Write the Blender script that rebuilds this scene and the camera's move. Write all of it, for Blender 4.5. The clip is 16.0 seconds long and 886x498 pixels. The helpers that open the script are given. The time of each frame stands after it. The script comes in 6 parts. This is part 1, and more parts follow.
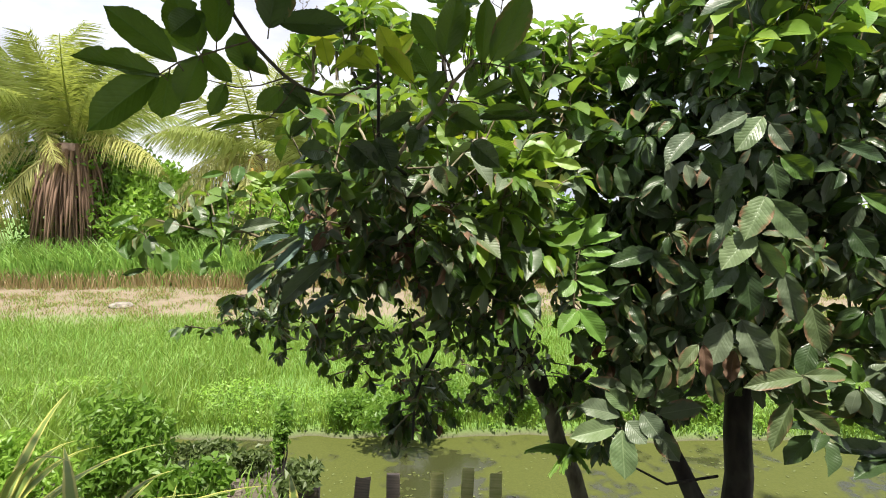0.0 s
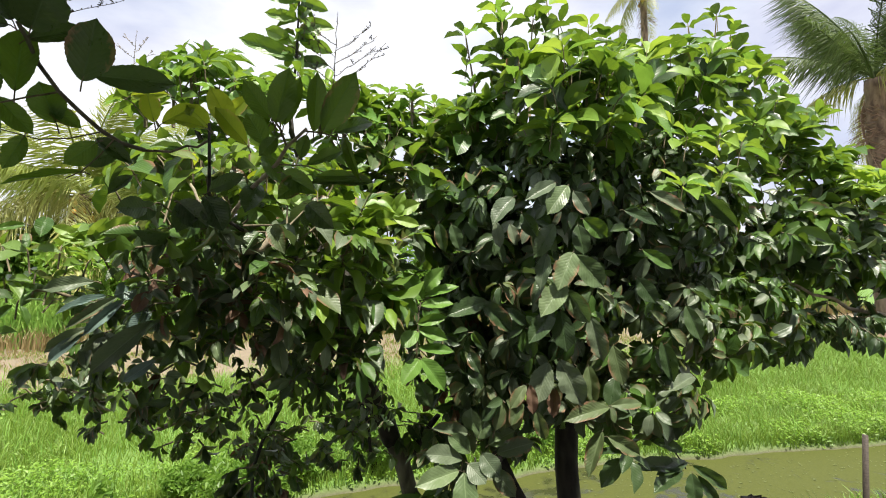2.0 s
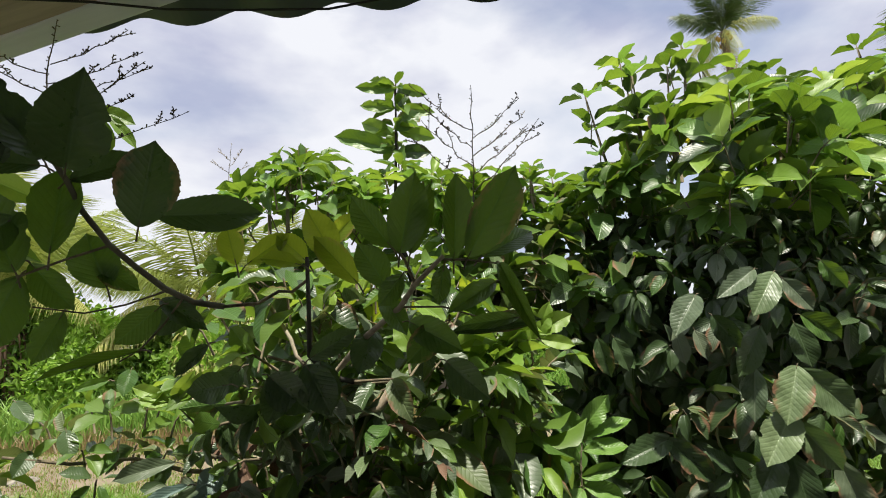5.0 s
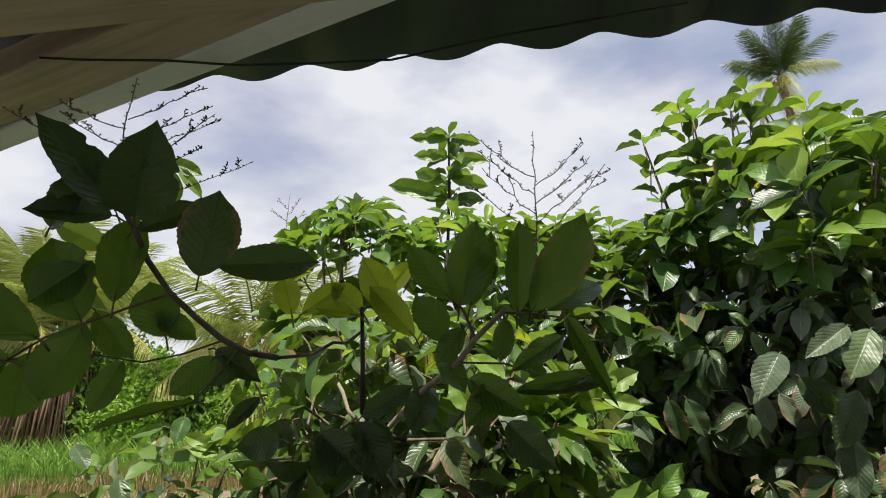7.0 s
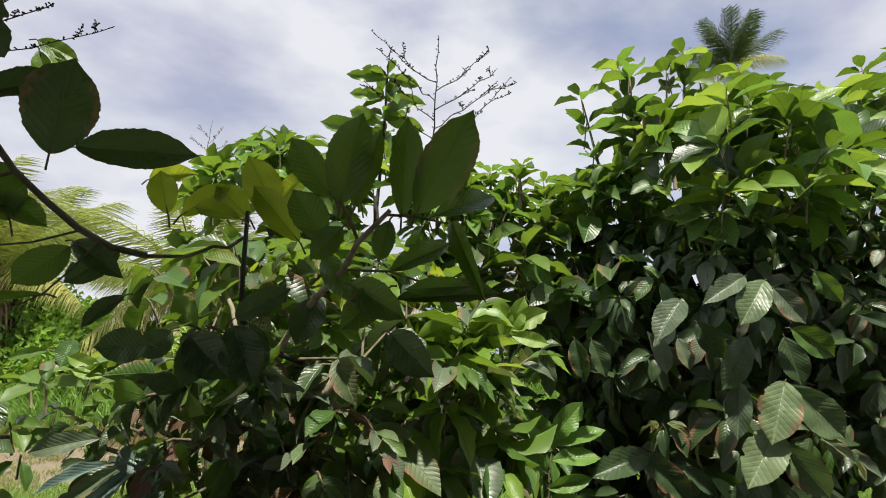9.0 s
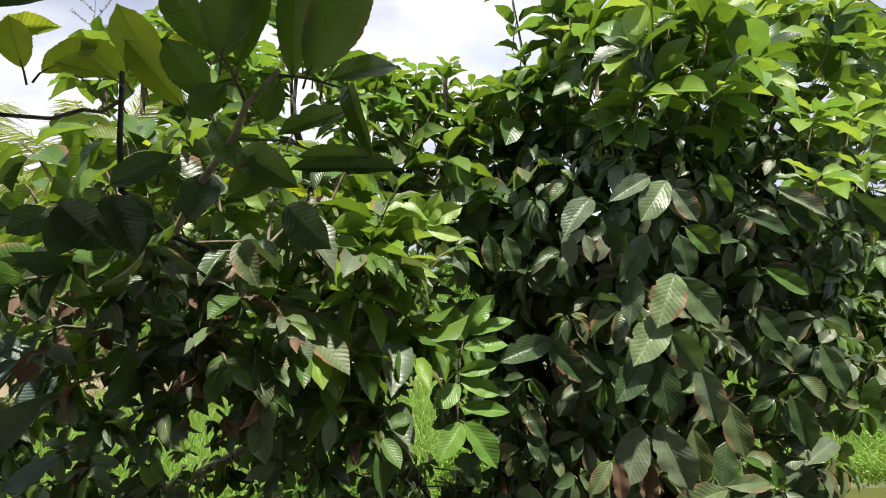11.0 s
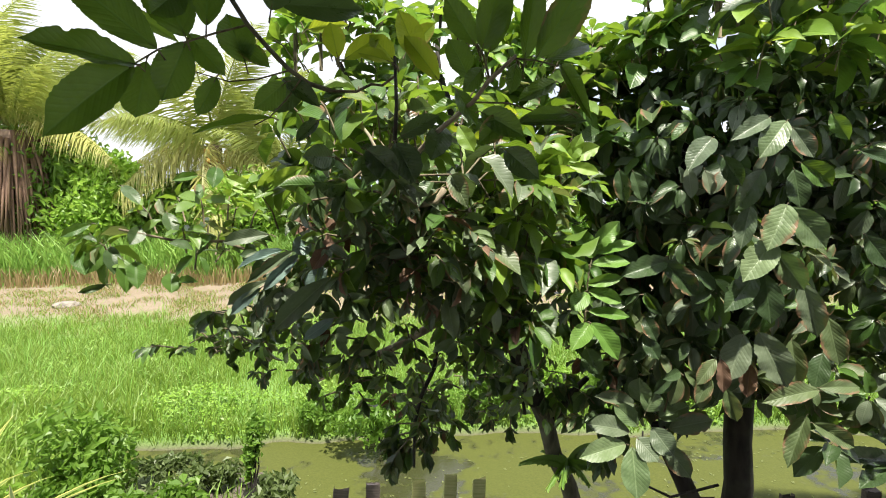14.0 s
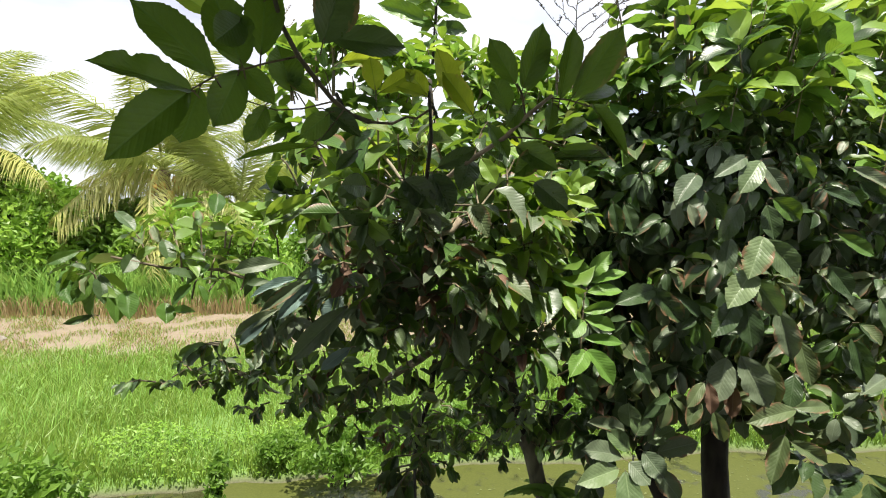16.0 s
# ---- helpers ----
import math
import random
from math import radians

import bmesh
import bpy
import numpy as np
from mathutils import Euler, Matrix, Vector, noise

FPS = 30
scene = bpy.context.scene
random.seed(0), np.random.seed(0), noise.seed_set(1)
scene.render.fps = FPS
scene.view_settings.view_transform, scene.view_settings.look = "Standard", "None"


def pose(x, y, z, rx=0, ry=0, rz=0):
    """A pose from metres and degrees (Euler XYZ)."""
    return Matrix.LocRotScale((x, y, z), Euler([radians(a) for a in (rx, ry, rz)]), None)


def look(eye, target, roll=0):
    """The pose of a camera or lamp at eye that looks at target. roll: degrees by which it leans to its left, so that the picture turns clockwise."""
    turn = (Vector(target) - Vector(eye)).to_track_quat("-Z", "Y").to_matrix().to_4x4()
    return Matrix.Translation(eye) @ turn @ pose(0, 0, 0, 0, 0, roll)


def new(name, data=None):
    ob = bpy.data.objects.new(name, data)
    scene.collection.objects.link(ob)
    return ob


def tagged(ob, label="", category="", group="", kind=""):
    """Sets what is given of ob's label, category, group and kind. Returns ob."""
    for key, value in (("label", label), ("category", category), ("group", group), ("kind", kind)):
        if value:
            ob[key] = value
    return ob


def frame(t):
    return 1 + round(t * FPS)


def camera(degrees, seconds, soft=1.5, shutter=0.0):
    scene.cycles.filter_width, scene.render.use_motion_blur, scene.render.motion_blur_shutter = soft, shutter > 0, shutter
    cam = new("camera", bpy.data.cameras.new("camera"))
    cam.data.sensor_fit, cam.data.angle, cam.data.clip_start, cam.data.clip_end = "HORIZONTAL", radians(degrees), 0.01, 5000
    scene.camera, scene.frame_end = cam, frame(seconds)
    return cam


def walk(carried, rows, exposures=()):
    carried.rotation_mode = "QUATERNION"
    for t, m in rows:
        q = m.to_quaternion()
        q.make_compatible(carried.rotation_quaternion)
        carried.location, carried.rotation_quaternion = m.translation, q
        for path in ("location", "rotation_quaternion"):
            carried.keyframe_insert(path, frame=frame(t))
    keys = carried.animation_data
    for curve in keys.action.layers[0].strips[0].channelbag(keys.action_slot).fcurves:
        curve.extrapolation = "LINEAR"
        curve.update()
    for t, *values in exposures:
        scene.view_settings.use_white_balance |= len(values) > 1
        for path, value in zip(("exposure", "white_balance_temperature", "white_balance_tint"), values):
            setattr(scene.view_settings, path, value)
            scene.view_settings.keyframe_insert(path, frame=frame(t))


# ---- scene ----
cam = camera(83.4, 16.0, 1.0)
METRES, EYE, TILT, LEAN, TURN = 1.6, 1.7, -2.6, 0.0, 0.0
ROWS = [
    (0.0, 0.0, 0.0, 0.0, 0.0, 0.0, -0.0),
    (0.5, 0.0102, -0.0115, 0.0051, -6.65, 2.68, 0.56),
    (1.0, 0.0057, -0.037, 0.0026, -10.94, 3.27, 0.96),
    (1.5, 0.0207, -0.0483, 0.0112, -14.63, 3.73, 1.23),
    (2.0, 0.0343, -0.0387, 0.016, -15.61, 5.04, 1.25),
    (2.5, 0.0421, 0.0075, 0.0346, -13.82, 7.79, 0.95),
    (3.0, 0.0506, 0.0572, 0.0453, -10.87, 9.64, 0.95),
    (3.5, 0.0556, 0.1017, 0.0796, -7.78, 10.36, 1.56),
    (4.0, 0.0286, 0.125, 0.0967, -6.93, 9.94, 2.86),
    (4.5, -0.0029, 0.1389, 0.1128, -5.84, 10.91, 4.06),
    (5.0, -0.0039, 0.1889, 0.1358, -4.8, 13.32, 4.37),
    (7.5, -0.0139, 0.2143, 0.1456, 0.78, 19.24, 2.22),
    (8.0, -0.0022, 0.2241, 0.1324, -0.77, 17.54, 2.17),
    (8.5, 0.013, 0.2308, 0.1126, -2.78, 15.93, 1.56),
    (9.0, 0.0405, 0.2397, 0.0991, -5.7, 15.27, 0.78),
    (9.5, 0.0714, 0.2586, 0.0922, -9.36, 14.47, 0.89),
    (10.0, 0.0946, 0.2771, 0.0842, -13.34, 12.46, 1.76),
    (12.5, -0.0173, 0.152, 0.0407, -9.78, -1.74, 1.82),
    (13.0, -0.0482, 0.128, 0.0396, -6.97, -1.94, 1.23),
    (13.5, -0.0702, 0.1076, 0.0383, -5.19, -1.67, 0.77),
    (14.0, -0.0782, 0.0888, 0.0371, -4.44, -1.06, 0.23),
    (14.5, -0.092, 0.0946, 0.0359, -4.61, 0.46, -0.08),
    (15.0, -0.1115, 0.1321, 0.0448, -5.83, 2.18, 0.11),
    (15.5, -0.1353, 0.141, 0.041, -7.91, 2.91, -0.15),
    (16.0, -0.175, 0.0876, 0.0356, -10.04, 2.35, 0.1),
]
walk(cam, [(t, pose(0, 0, EYE, TILT, LEAN, TURN) @ pose(METRES * x, METRES * y, METRES * z, 90 + pitch, roll, yaw)) for t, x, y, z, yaw, pitch, roll in ROWS], [(0.0, 1.1), (1.5, 1.06), (2.5, 0.93), (3.0, 0.85), (4.0, 0.77), (5.0, 0.7), (7.5, 0.56), (10.0, 0.57), (12.5, 1.46), (14.0, 1.28), (16.0, 1.12)])

# ---- light ----
SUN_EL, SUN_AZ = radians(69), radians(165)   # azimuth clockwise from +y
world = bpy.data.worlds.new("sky")
scene.world = world
world.use_nodes = True
wn, wl = world.node_tree.nodes, world.node_tree.links
wn.clear()
w_out, w_bg = wn.new("ShaderNodeOutputWorld"), wn.new("ShaderNodeBackground")
w_sky = wn.new("ShaderNodeTexSky")
w_sky.sky_type, w_sky.sun_disc, w_sky.sun_elevation, w_sky.sun_rotation = "NISHITA", False, SUN_EL, SUN_AZ
w_co, w_map = wn.new("ShaderNodeTexCoord"), wn.new("ShaderNodeMapping")
w_map.inputs["Scale"].default_value = (1.0, 1.0, 2.2)
w_map.inputs["Location"].default_value = (0.35, 0.1, 0.4)
w_big, w_fine = wn.new("ShaderNodeTexNoise"), wn.new("ShaderNodeTexNoise")
w_big.inputs["Scale"].default_value, w_big.inputs["Detail"].default_value = 1.7, 7.0
w_big.inputs["Distortion"].default_value = 0.4
w_fine.inputs["Scale"].default_value, w_fine.inputs["Detail"].default_value = 2.3, 9.0
w_ramp = wn.new("ShaderNodeValToRGB")
w_ramp.color_ramp.elements[0].position, w_ramp.color_ramp.elements[0].color = 0.38, (0.56, 0.585, 0.75, 1)
w_ramp.color_ramp.elements[1].position, w_ramp.color_ramp.elements[1].color = 0.56, (0.93, 0.945, 1.0, 1)
w_cov = wn.new("ShaderNodeMapRange")
w_cov.inputs["From Min"].default_value, w_cov.inputs["From Max"].default_value = 0.33, 0.47
w_cov.inputs["To Min"].default_value = 0.55
w_gain, w_mix = wn.new("ShaderNodeVectorMath"), wn.new("ShaderNodeMix")
w_gain.operation = "SCALE"
w_gain.inputs["Scale"].default_value = 6.0
w_mix.data_type = "RGBA"
wl.new(w_co.outputs["Generated"], w_map.inputs["Vector"])
wl.new(w_map.outputs["Vector"], w_big.inputs["Vector"])
wl.new(w_map.outputs["Vector"], w_fine.inputs["Vector"])
wl.new(w_fine.outputs["Fac"], w_ramp.inputs["Fac"])
wl.new(w_big.outputs["Fac"], w_cov.inputs["Value"])
wl.new(w_ramp.outputs["Color"], w_gain.inputs[0])
wl.new(w_cov.outputs["Result"], w_mix.inputs["Factor"])
wl.new(w_sky.outputs["Color"], w_mix.inputs[6])
wl.new(w_gain.outputs["Vector"], w_mix.inputs[7])
wl.new(w_mix.outputs[2], w_bg.inputs["Color"])
w_bg.inputs["Strength"].default_value = 0.1
wl.new(w_bg.outputs["Background"], w_out.inputs["Surface"])

sun = new("sun", bpy.data.lights.new("sun", "SUN"))
sun.data.energy, sun.data.angle, sun.data.color = 4.7, radians(2), (1.0, 0.94, 0.82)
sun_way = Vector((math.sin(SUN_AZ) * math.cos(SUN_EL), math.cos(SUN_AZ) * math.cos(SUN_EL), math.sin(SUN_EL)))
sun.matrix_world = look(sun_way * 40, (0, 0, 0))

# ---- materials ----


class Nodes:
    """A small builder for node materials."""

    def __init__(self, name):
        self.mat = bpy.data.materials.new(name)
        self.mat.use_nodes = True
        self.nt = self.mat.node_tree
        self.nt.nodes.clear()
        self.out = self.nt.nodes.new("ShaderNodeOutputMaterial")

    def add(self, kind, **ins):
        n = self.nt.nodes.new(kind)
        for k, v in ins.items():
            key = k.replace("_", " ")
            self.put(n.inputs[key], v)
        return n

    def put(self, socket, v):
        if isinstance(v, bpy.types.NodeSocket):
            self.nt.links.new(v, socket)
        elif isinstance(v, (tuple, list)) and len(v) == 3 and socket.type == "RGBA":
            socket.default_value = (*v, 1)
        else:
            socket.default_value = v

    def math(self, op, a, b=0.0, c=None):
        n = self.nt.nodes.new("ShaderNodeMath")
        n.operation = op
        self.put(n.inputs[0], a)
        self.put(n.inputs[1], b)
        if c is not None:
            self.put(n.inputs[2], c)
        return n.outputs[0]

    def mix(self, f, a, b):
        n = self.nt.nodes.new("ShaderNodeMix")
        n.data_type = "RGBA"
        self.put(n.inputs[0], f)
        self.put(n.inputs[6], a)
        self.put(n.inputs[7], b)
        return n.outputs[2]

    def step(self, v, lo, hi, to0=0.0, to1=1.0):
        n = self.add("ShaderNodeMapRange", Value=v)
        n.inputs["From Min"].default_value, n.inputs["From Max"].default_value = lo, hi
        n.inputs["To Min"].default_value, n.inputs["To Max"].default_value = to0, to1
        return n.outputs[0]

    def noise(self, scale, detail=4.0, vec=None):
        n = self.add("ShaderNodeTexNoise", Scale=scale, Detail=detail)
        self.put(n.inputs["Vector"], vec if vec is not None else self.coord())
        return n.outputs["Fac"]

    def coord(self, which="Object"):
        return self.add("ShaderNodeTexCoord").outputs[which]

    def bump(self, h, strength=0.3, dist=0.01):
        return self.add("ShaderNodeBump", Height=h, Strength=strength, Distance=dist).outputs[0]

    def finish(self, shader):
        self.nt.links.new(shader, self.out.inputs[0])
        return self.mat


def leaf_material(name, dark, light, through_tint, rough=0.38, veins=11.0, rib=0.5, brown=0.0, clear=0.32, spots=0.25):
    """Broad leaf: midrib and paired side veins from its own coordinates, hue varied leaf by leaf, browned margins on some."""
    m = Nodes(name)
    uv = m.add("ShaderNodeSeparateXYZ", Vector=m.coord("UV"))
    u = m.math("SUBTRACT", uv.outputs[0], 0.5)
    au = m.math("ABSOLUTE", u)
    v = uv.outputs[1]
    rnd = m.math("FRACT", m.math("ADD", m.add("ShaderNodeObjectInfo").outputs["Random"], m.add("ShaderNodeNewGeometry").outputs["Random Per Island"]))
    rnd2 = m.math("FRACT", m.math("MULTIPLY", rnd, 17.3))
    phase = m.math("SUBTRACT", m.math("MULTIPLY", v, veins), m.math("MULTIPLY", au, veins * 0.62))
    saw = m.math("PINGPONG", phase, 0.5)
    vein = m.step(saw, 0.07, 0.0)
    mid = m.step(au, 0.035, 0.012)
    lines = m.math("MAXIMUM", mid, m.math("MULTIPLY", vein, 0.4))
    cloud = m.noise(9.0, 5.0)
    fine = m.noise(70.0, 3.0)
    col = m.mix(m.math("MULTIPLY", rnd, 0.9), dark, light)
    col = m.mix(m.step(cloud, 0.35, 0.7, 0.0, 0.4), col, light)
    col = m.mix(m.math("MULTIPLY", lines, 0.3), col, tuple(min(1, c * 1.7 + 0.02) for c in light))
    spot = m.math("MULTIPLY", m.step(fine, 0.66, 0.72), m.step(rnd2, 1.0 - spots, 1.0))
    col = m.mix(m.math("MULTIPLY", spot, 0.6), col, (0.09, 0.06, 0.025))
    if brown > 0:
        edge = m.math("ADD", m.math("MULTIPLY", au, 1.7), m.math("MULTIPLY", m.math("POWER", v, 4.0), 0.45))
        edge = m.math("ADD", edge, m.math("MULTIPLY", m.math("SUBTRACT", cloud, 0.5), 0.9))
        scorch = m.math("MULTIPLY", m.step(edge, 0.62, 0.86), m.step(rnd2, 1.0 - brown, 1.02 - brown))
        col = m.mix(scorch, col, m.mix(cloud, (0.16, 0.065, 0.035), (0.34, 0.2, 0.12)))
    relief = m.math("ADD", m.math("MULTIPLY", m.add("ShaderNodeMapRange", Value=saw, From_Max=0.3).outputs[0], rib * 0.6), m.math("MULTIPLY", mid, -0.4))
    relief = m.math("ADD", relief, m.math("MULTIPLY", fine, 0.08))
    nrm = m.bump(relief, 0.36, 0.006)
    p = m.add("ShaderNodeBsdfPrincipled", Base_Color=col, Normal=nrm)
    m.put(p.inputs["Roughness"], m.step(cloud, 0.3, 0.7, rough - 0.05, rough + 0.12))
    p.inputs["Specular IOR Level"].default_value = 0.5
    t = m.add("ShaderNodeBsdfTranslucent", Color=m.mix(m.math("MULTIPLY", lines, 0.5), through_tint, dark), Normal=nrm)
    s = m.add("ShaderNodeMixShader")
    s.inputs[0].default_value = clear
    m.nt.links.new(p.outputs[0], s.inputs[1])
    m.nt.links.new(t.outputs[0], s.inputs[2])
    return m.finish(s.outputs[0])


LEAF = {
    # Dark green of old leaves; the same colour stands in for shaded ones.
    "old": leaf_material("old_and_shaded_leaf", (0.023, 0.047, 0.018), (0.07, 0.114, 0.045), (0.11, 0.19, 0.025), 0.3, rib=0.28, brown=0.14, clear=0.2),
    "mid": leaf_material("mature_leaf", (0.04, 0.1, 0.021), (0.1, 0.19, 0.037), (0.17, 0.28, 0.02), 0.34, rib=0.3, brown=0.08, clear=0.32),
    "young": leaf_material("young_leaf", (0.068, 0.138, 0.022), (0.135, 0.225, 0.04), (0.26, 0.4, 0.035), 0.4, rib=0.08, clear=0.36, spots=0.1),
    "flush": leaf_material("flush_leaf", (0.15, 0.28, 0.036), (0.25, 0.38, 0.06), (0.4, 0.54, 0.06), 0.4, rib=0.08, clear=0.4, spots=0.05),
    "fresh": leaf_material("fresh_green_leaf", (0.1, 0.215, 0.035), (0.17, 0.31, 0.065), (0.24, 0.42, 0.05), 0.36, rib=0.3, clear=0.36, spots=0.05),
    # A paler leaf colour that stands for leaves in the light.
    "pale": leaf_material("lit_pale_leaf", (0.085, 0.14, 0.055), (0.185, 0.245, 0.12), (0.14, 0.24, 0.05), 0.36, rib=0.3, brown=0.12, clear=0.2),
    "faded": leaf_material("scorched_leaf", (0.07, 0.115, 0.042), (0.15, 0.195, 0.085), (0.2, 0.24, 0.06), 0.45, rib=0.4, brown=0.95),
    # The grey of sky gloss is put into this leaf colour.
    "grey": leaf_material("sky_gloss_leaf", (0.07, 0.11, 0.06), (0.165, 0.2, 0.125), (0.12, 0.19, 0.04), 0.36, rib=0.28, brown=0.3, clear=0.2),
    # Blue-grey sky sheen is painted into the colour of these leaves.
    "silver": leaf_material("sky_sheen_leaf", (0.12, 0.185, 0.16), (0.2, 0.28, 0.25), (0.1, 0.16, 0.08), 0.36, rib=0.3, clear=0.12, spots=0.1),
    # The sunlit yellow is painted in; the brown tips are the leaf's own.
    "tipped": leaf_material("sunlit_brown_tipped_leaf", (0.1, 0.18, 0.016), (0.18, 0.27, 0.024), (0.42, 0.5, 0.03), 0.42, rib=0.2, brown=0.55, clear=0.5),
    "yellow": leaf_material("yellow_leaf", (0.4, 0.36, 0.03), (0.55, 0.48, 0.05), (0.6, 0.52, 0.05), 0.45, rib=0.2, clear=0.4, spots=0.2),
    "dead": leaf_material("dead_leaf", (0.085, 0.05, 0.032), (0.23, 0.14, 0.09), (0.16, 0.07, 0.02), 0.7, rib=0.3, clear=0.25),
}


def bark_material(name, a, b, scale=30.0):
    m = Nodes(name)
    co = m.add("ShaderNodeMapping", Vector=m.coord())
    co.inputs["Scale"].default_value = (1, 1, 0.35)
    n1, n2 = m.noise(scale, 6.0, co.outputs[0]), m.noise(scale * 0.2, 3.0)
    col = m.mix(m.step(n1, 0.35, 0.65), a, b)
    col = m.mix(m.step(n2, 0.55, 0.75, 0.0, 0.35), col, (0.13, 0.15, 0.1))
    p = m.add("ShaderNodeBsdfPrincipled", Base_Color=col, Roughness=0.85, Normal=m.bump(n1, 0.7, 0.01))
    return m.finish(p.outputs[0])


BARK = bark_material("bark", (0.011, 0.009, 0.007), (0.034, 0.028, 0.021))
OLIVE_BARK = bark_material("olive_bark", (0.06, 0.055, 0.035), (0.15, 0.14, 0.09))
TWIG = bark_material("twig_bark", (0.08, 0.07, 0.04), (0.2, 0.16, 0.1), 60.0)
PALE_BARK = bark_material("pale_bark", (0.2, 0.16, 0.11), (0.34, 0.29, 0.21), 50.0)
PALM_BARK = bark_material("palm_bark", (0.11, 0.07, 0.05), (0.3, 0.21, 0.15), 9.0)


def plain_leaf_material(name, a, b, tint, rough=0.5, clear=0.35, scale=3.0):
    """Grass, fronds and far leaves: two hues by patch and by piece."""
    m = Nodes(name)
    rnd = m.math("FRACT", m.math("ADD", m.add("ShaderNodeObjectInfo").outputs["Random"], m.add("ShaderNodeNewGeometry").outputs["Random Per Island"]))
    n = m.noise(scale, 4.0)
    f = m.math("ADD", m.math("MULTIPLY", rnd, 0.6), m.step(n, 0.35, 0.65, 0.0, 0.4))
    col = m.mix(f, a, b)
    p = m.add("ShaderNodeBsdfPrincipled", Base_Color=col, Roughness=rough)
    t = m.add("ShaderNodeBsdfTranslucent", Color=tint)
    s = m.add("ShaderNodeMixShader")
    s.inputs[0].default_value = clear
    m.nt.links.new(p.outputs[0], s.inputs[1])
    m.nt.links.new(t.outputs[0], s.inputs[2])
    return m.finish(s.outputs[0])


GRASS = plain_leaf_material("grass_blade", (0.118, 0.195, 0.022), (0.185, 0.27, 0.04), (0.27, 0.43, 0.05))
REED = plain_leaf_material("tall_grass_blade", (0.15, 0.33, 0.05), (0.28, 0.45, 0.09), (0.32, 0.48, 0.1))
STRAW = plain_leaf_material("dry_grass_blade", (0.2, 0.15, 0.07), (0.34, 0.26, 0.12), (0.4, 0.3, 0.12))
FROND = plain_leaf_material("palm_leaflet", (0.15, 0.21, 0.045), (0.35, 0.39, 0.12), (0.45, 0.5, 0.1), 0.6, 0.42)
# Shade against the bright sky, put into a darker copy of FROND.
FROND_SHADED = plain_leaf_material("shaded_palm_leaflet", (0.05, 0.085, 0.025), (0.12, 0.16, 0.05), (0.12, 0.18, 0.04), 0.45, 0.25)
FROND_OLD = plain_leaf_material("yellowed_palm_leaflet", (0.28, 0.3, 0.08), (0.46, 0.45, 0.16), (0.52, 0.5, 0.13), 0.5)
FROND_DEAD = plain_leaf_material("dead_palm_leaflet", (0.15, 0.09, 0.06), (0.36, 0.23, 0.16), (0.2, 0.12, 0.06), 0.8, 0.15)
SHRUB = plain_leaf_material("shrub_leaf", (0.13, 0.25, 0.03), (0.3, 0.46, 0.07), (0.34, 0.55, 0.07), 0.45, 0.45)
SHRUB_DARK = plain_leaf_material("dark_shrub_leaf", (0.08, 0.17, 0.025), (0.2, 0.33, 0.05), (0.24, 0.42, 0.05), 0.45, 0.45)
# Weed leaf colour darkened for the shade on the near bank.
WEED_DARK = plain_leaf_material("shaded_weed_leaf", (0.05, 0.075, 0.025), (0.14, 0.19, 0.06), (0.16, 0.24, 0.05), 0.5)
WEED = plain_leaf_material("weed_leaf", (0.09, 0.19, 0.03), (0.24, 0.38, 0.06), (0.3, 0.46, 0.06), 0.5)


POND_LEAF = plain_leaf_material("pond_leaf", (0.08, 0.1, 0.025), (0.14, 0.16, 0.05), (0.12, 0.16, 0.04), 0.6, 0.1)


def ground_material():
    m = Nodes("meadow_soil")
    xyz = m.add("ShaderNodeSeparateXYZ", Vector=m.coord())
    n1, n2, n3 = m.noise(0.8, 5.0), m.noise(6.0, 6.0), m.noise(45.0, 4.0)
    y = m.math("ADD", xyz.outputs[1], m.math("MULTIPLY", m.math("SUBTRACT", n1, 0.5), 3.2))
    soil = m.mix(n2, (0.14, 0.11, 0.075), (0.26, 0.21, 0.15))
    turf = m.mix(n2, (0.07, 0.14, 0.025), (0.15, 0.26, 0.05))
    bare = m.math("MULTIPLY", m.step(y, 8.5, 9.4), m.step(y, 12.6, 11.9))
    mud = m.mix(n3, (0.055, 0.046, 0.032), (0.13, 0.11, 0.075))
    wet = m.step(xyz.outputs[2], -0.33, -0.42)
    porch = m.step(xyz.outputs[1], 4.0, 3.4)
    col = m.mix(bare, turf, soil)
    col = m.mix(m.math("MAXIMUM", wet, porch), col, mud)
    p = m.add("ShaderNodeBsdfPrincipled", Base_Color=col, Roughness=0.9, Normal=m.bump(m.math("ADD", n2, m.math("MULTIPLY", n3, 0.3)), 0.6, 0.05))
    return m.finish(p.outputs[0])


def water_material():
    m = Nodes("weedy_pond_water")
    n1, n2, n3 = m.noise(1.3, 6.0), m.noise(9.0, 6.0), m.noise(60.0, 2.0)
    scum = m.step(m.math("ADD", n1, m.math("MULTIPLY", m.math("SUBTRACT", n2, 0.5), 0.55)), 0.37, 0.47)
    film = m.mix(n3, (0.045, 0.056, 0.01), (0.088, 0.098, 0.022))
    col = m.mix(scum, (0.035, 0.038, 0.015), film)
    p = m.add("ShaderNodeBsdfPrincipled", Base_Color=col, Normal=m.bump(m.math("ADD", n2, n3), 0.12, 0.01))
    m.put(p.inputs["Roughness"], m.step(scum, 0.0, 1.0, 0.16, 0.75))
    m.put(p.inputs["Specular IOR Level"], m.step(scum, 0.0, 1.0, 0.45, 0.2))
    return m.finish(p.outputs[0])


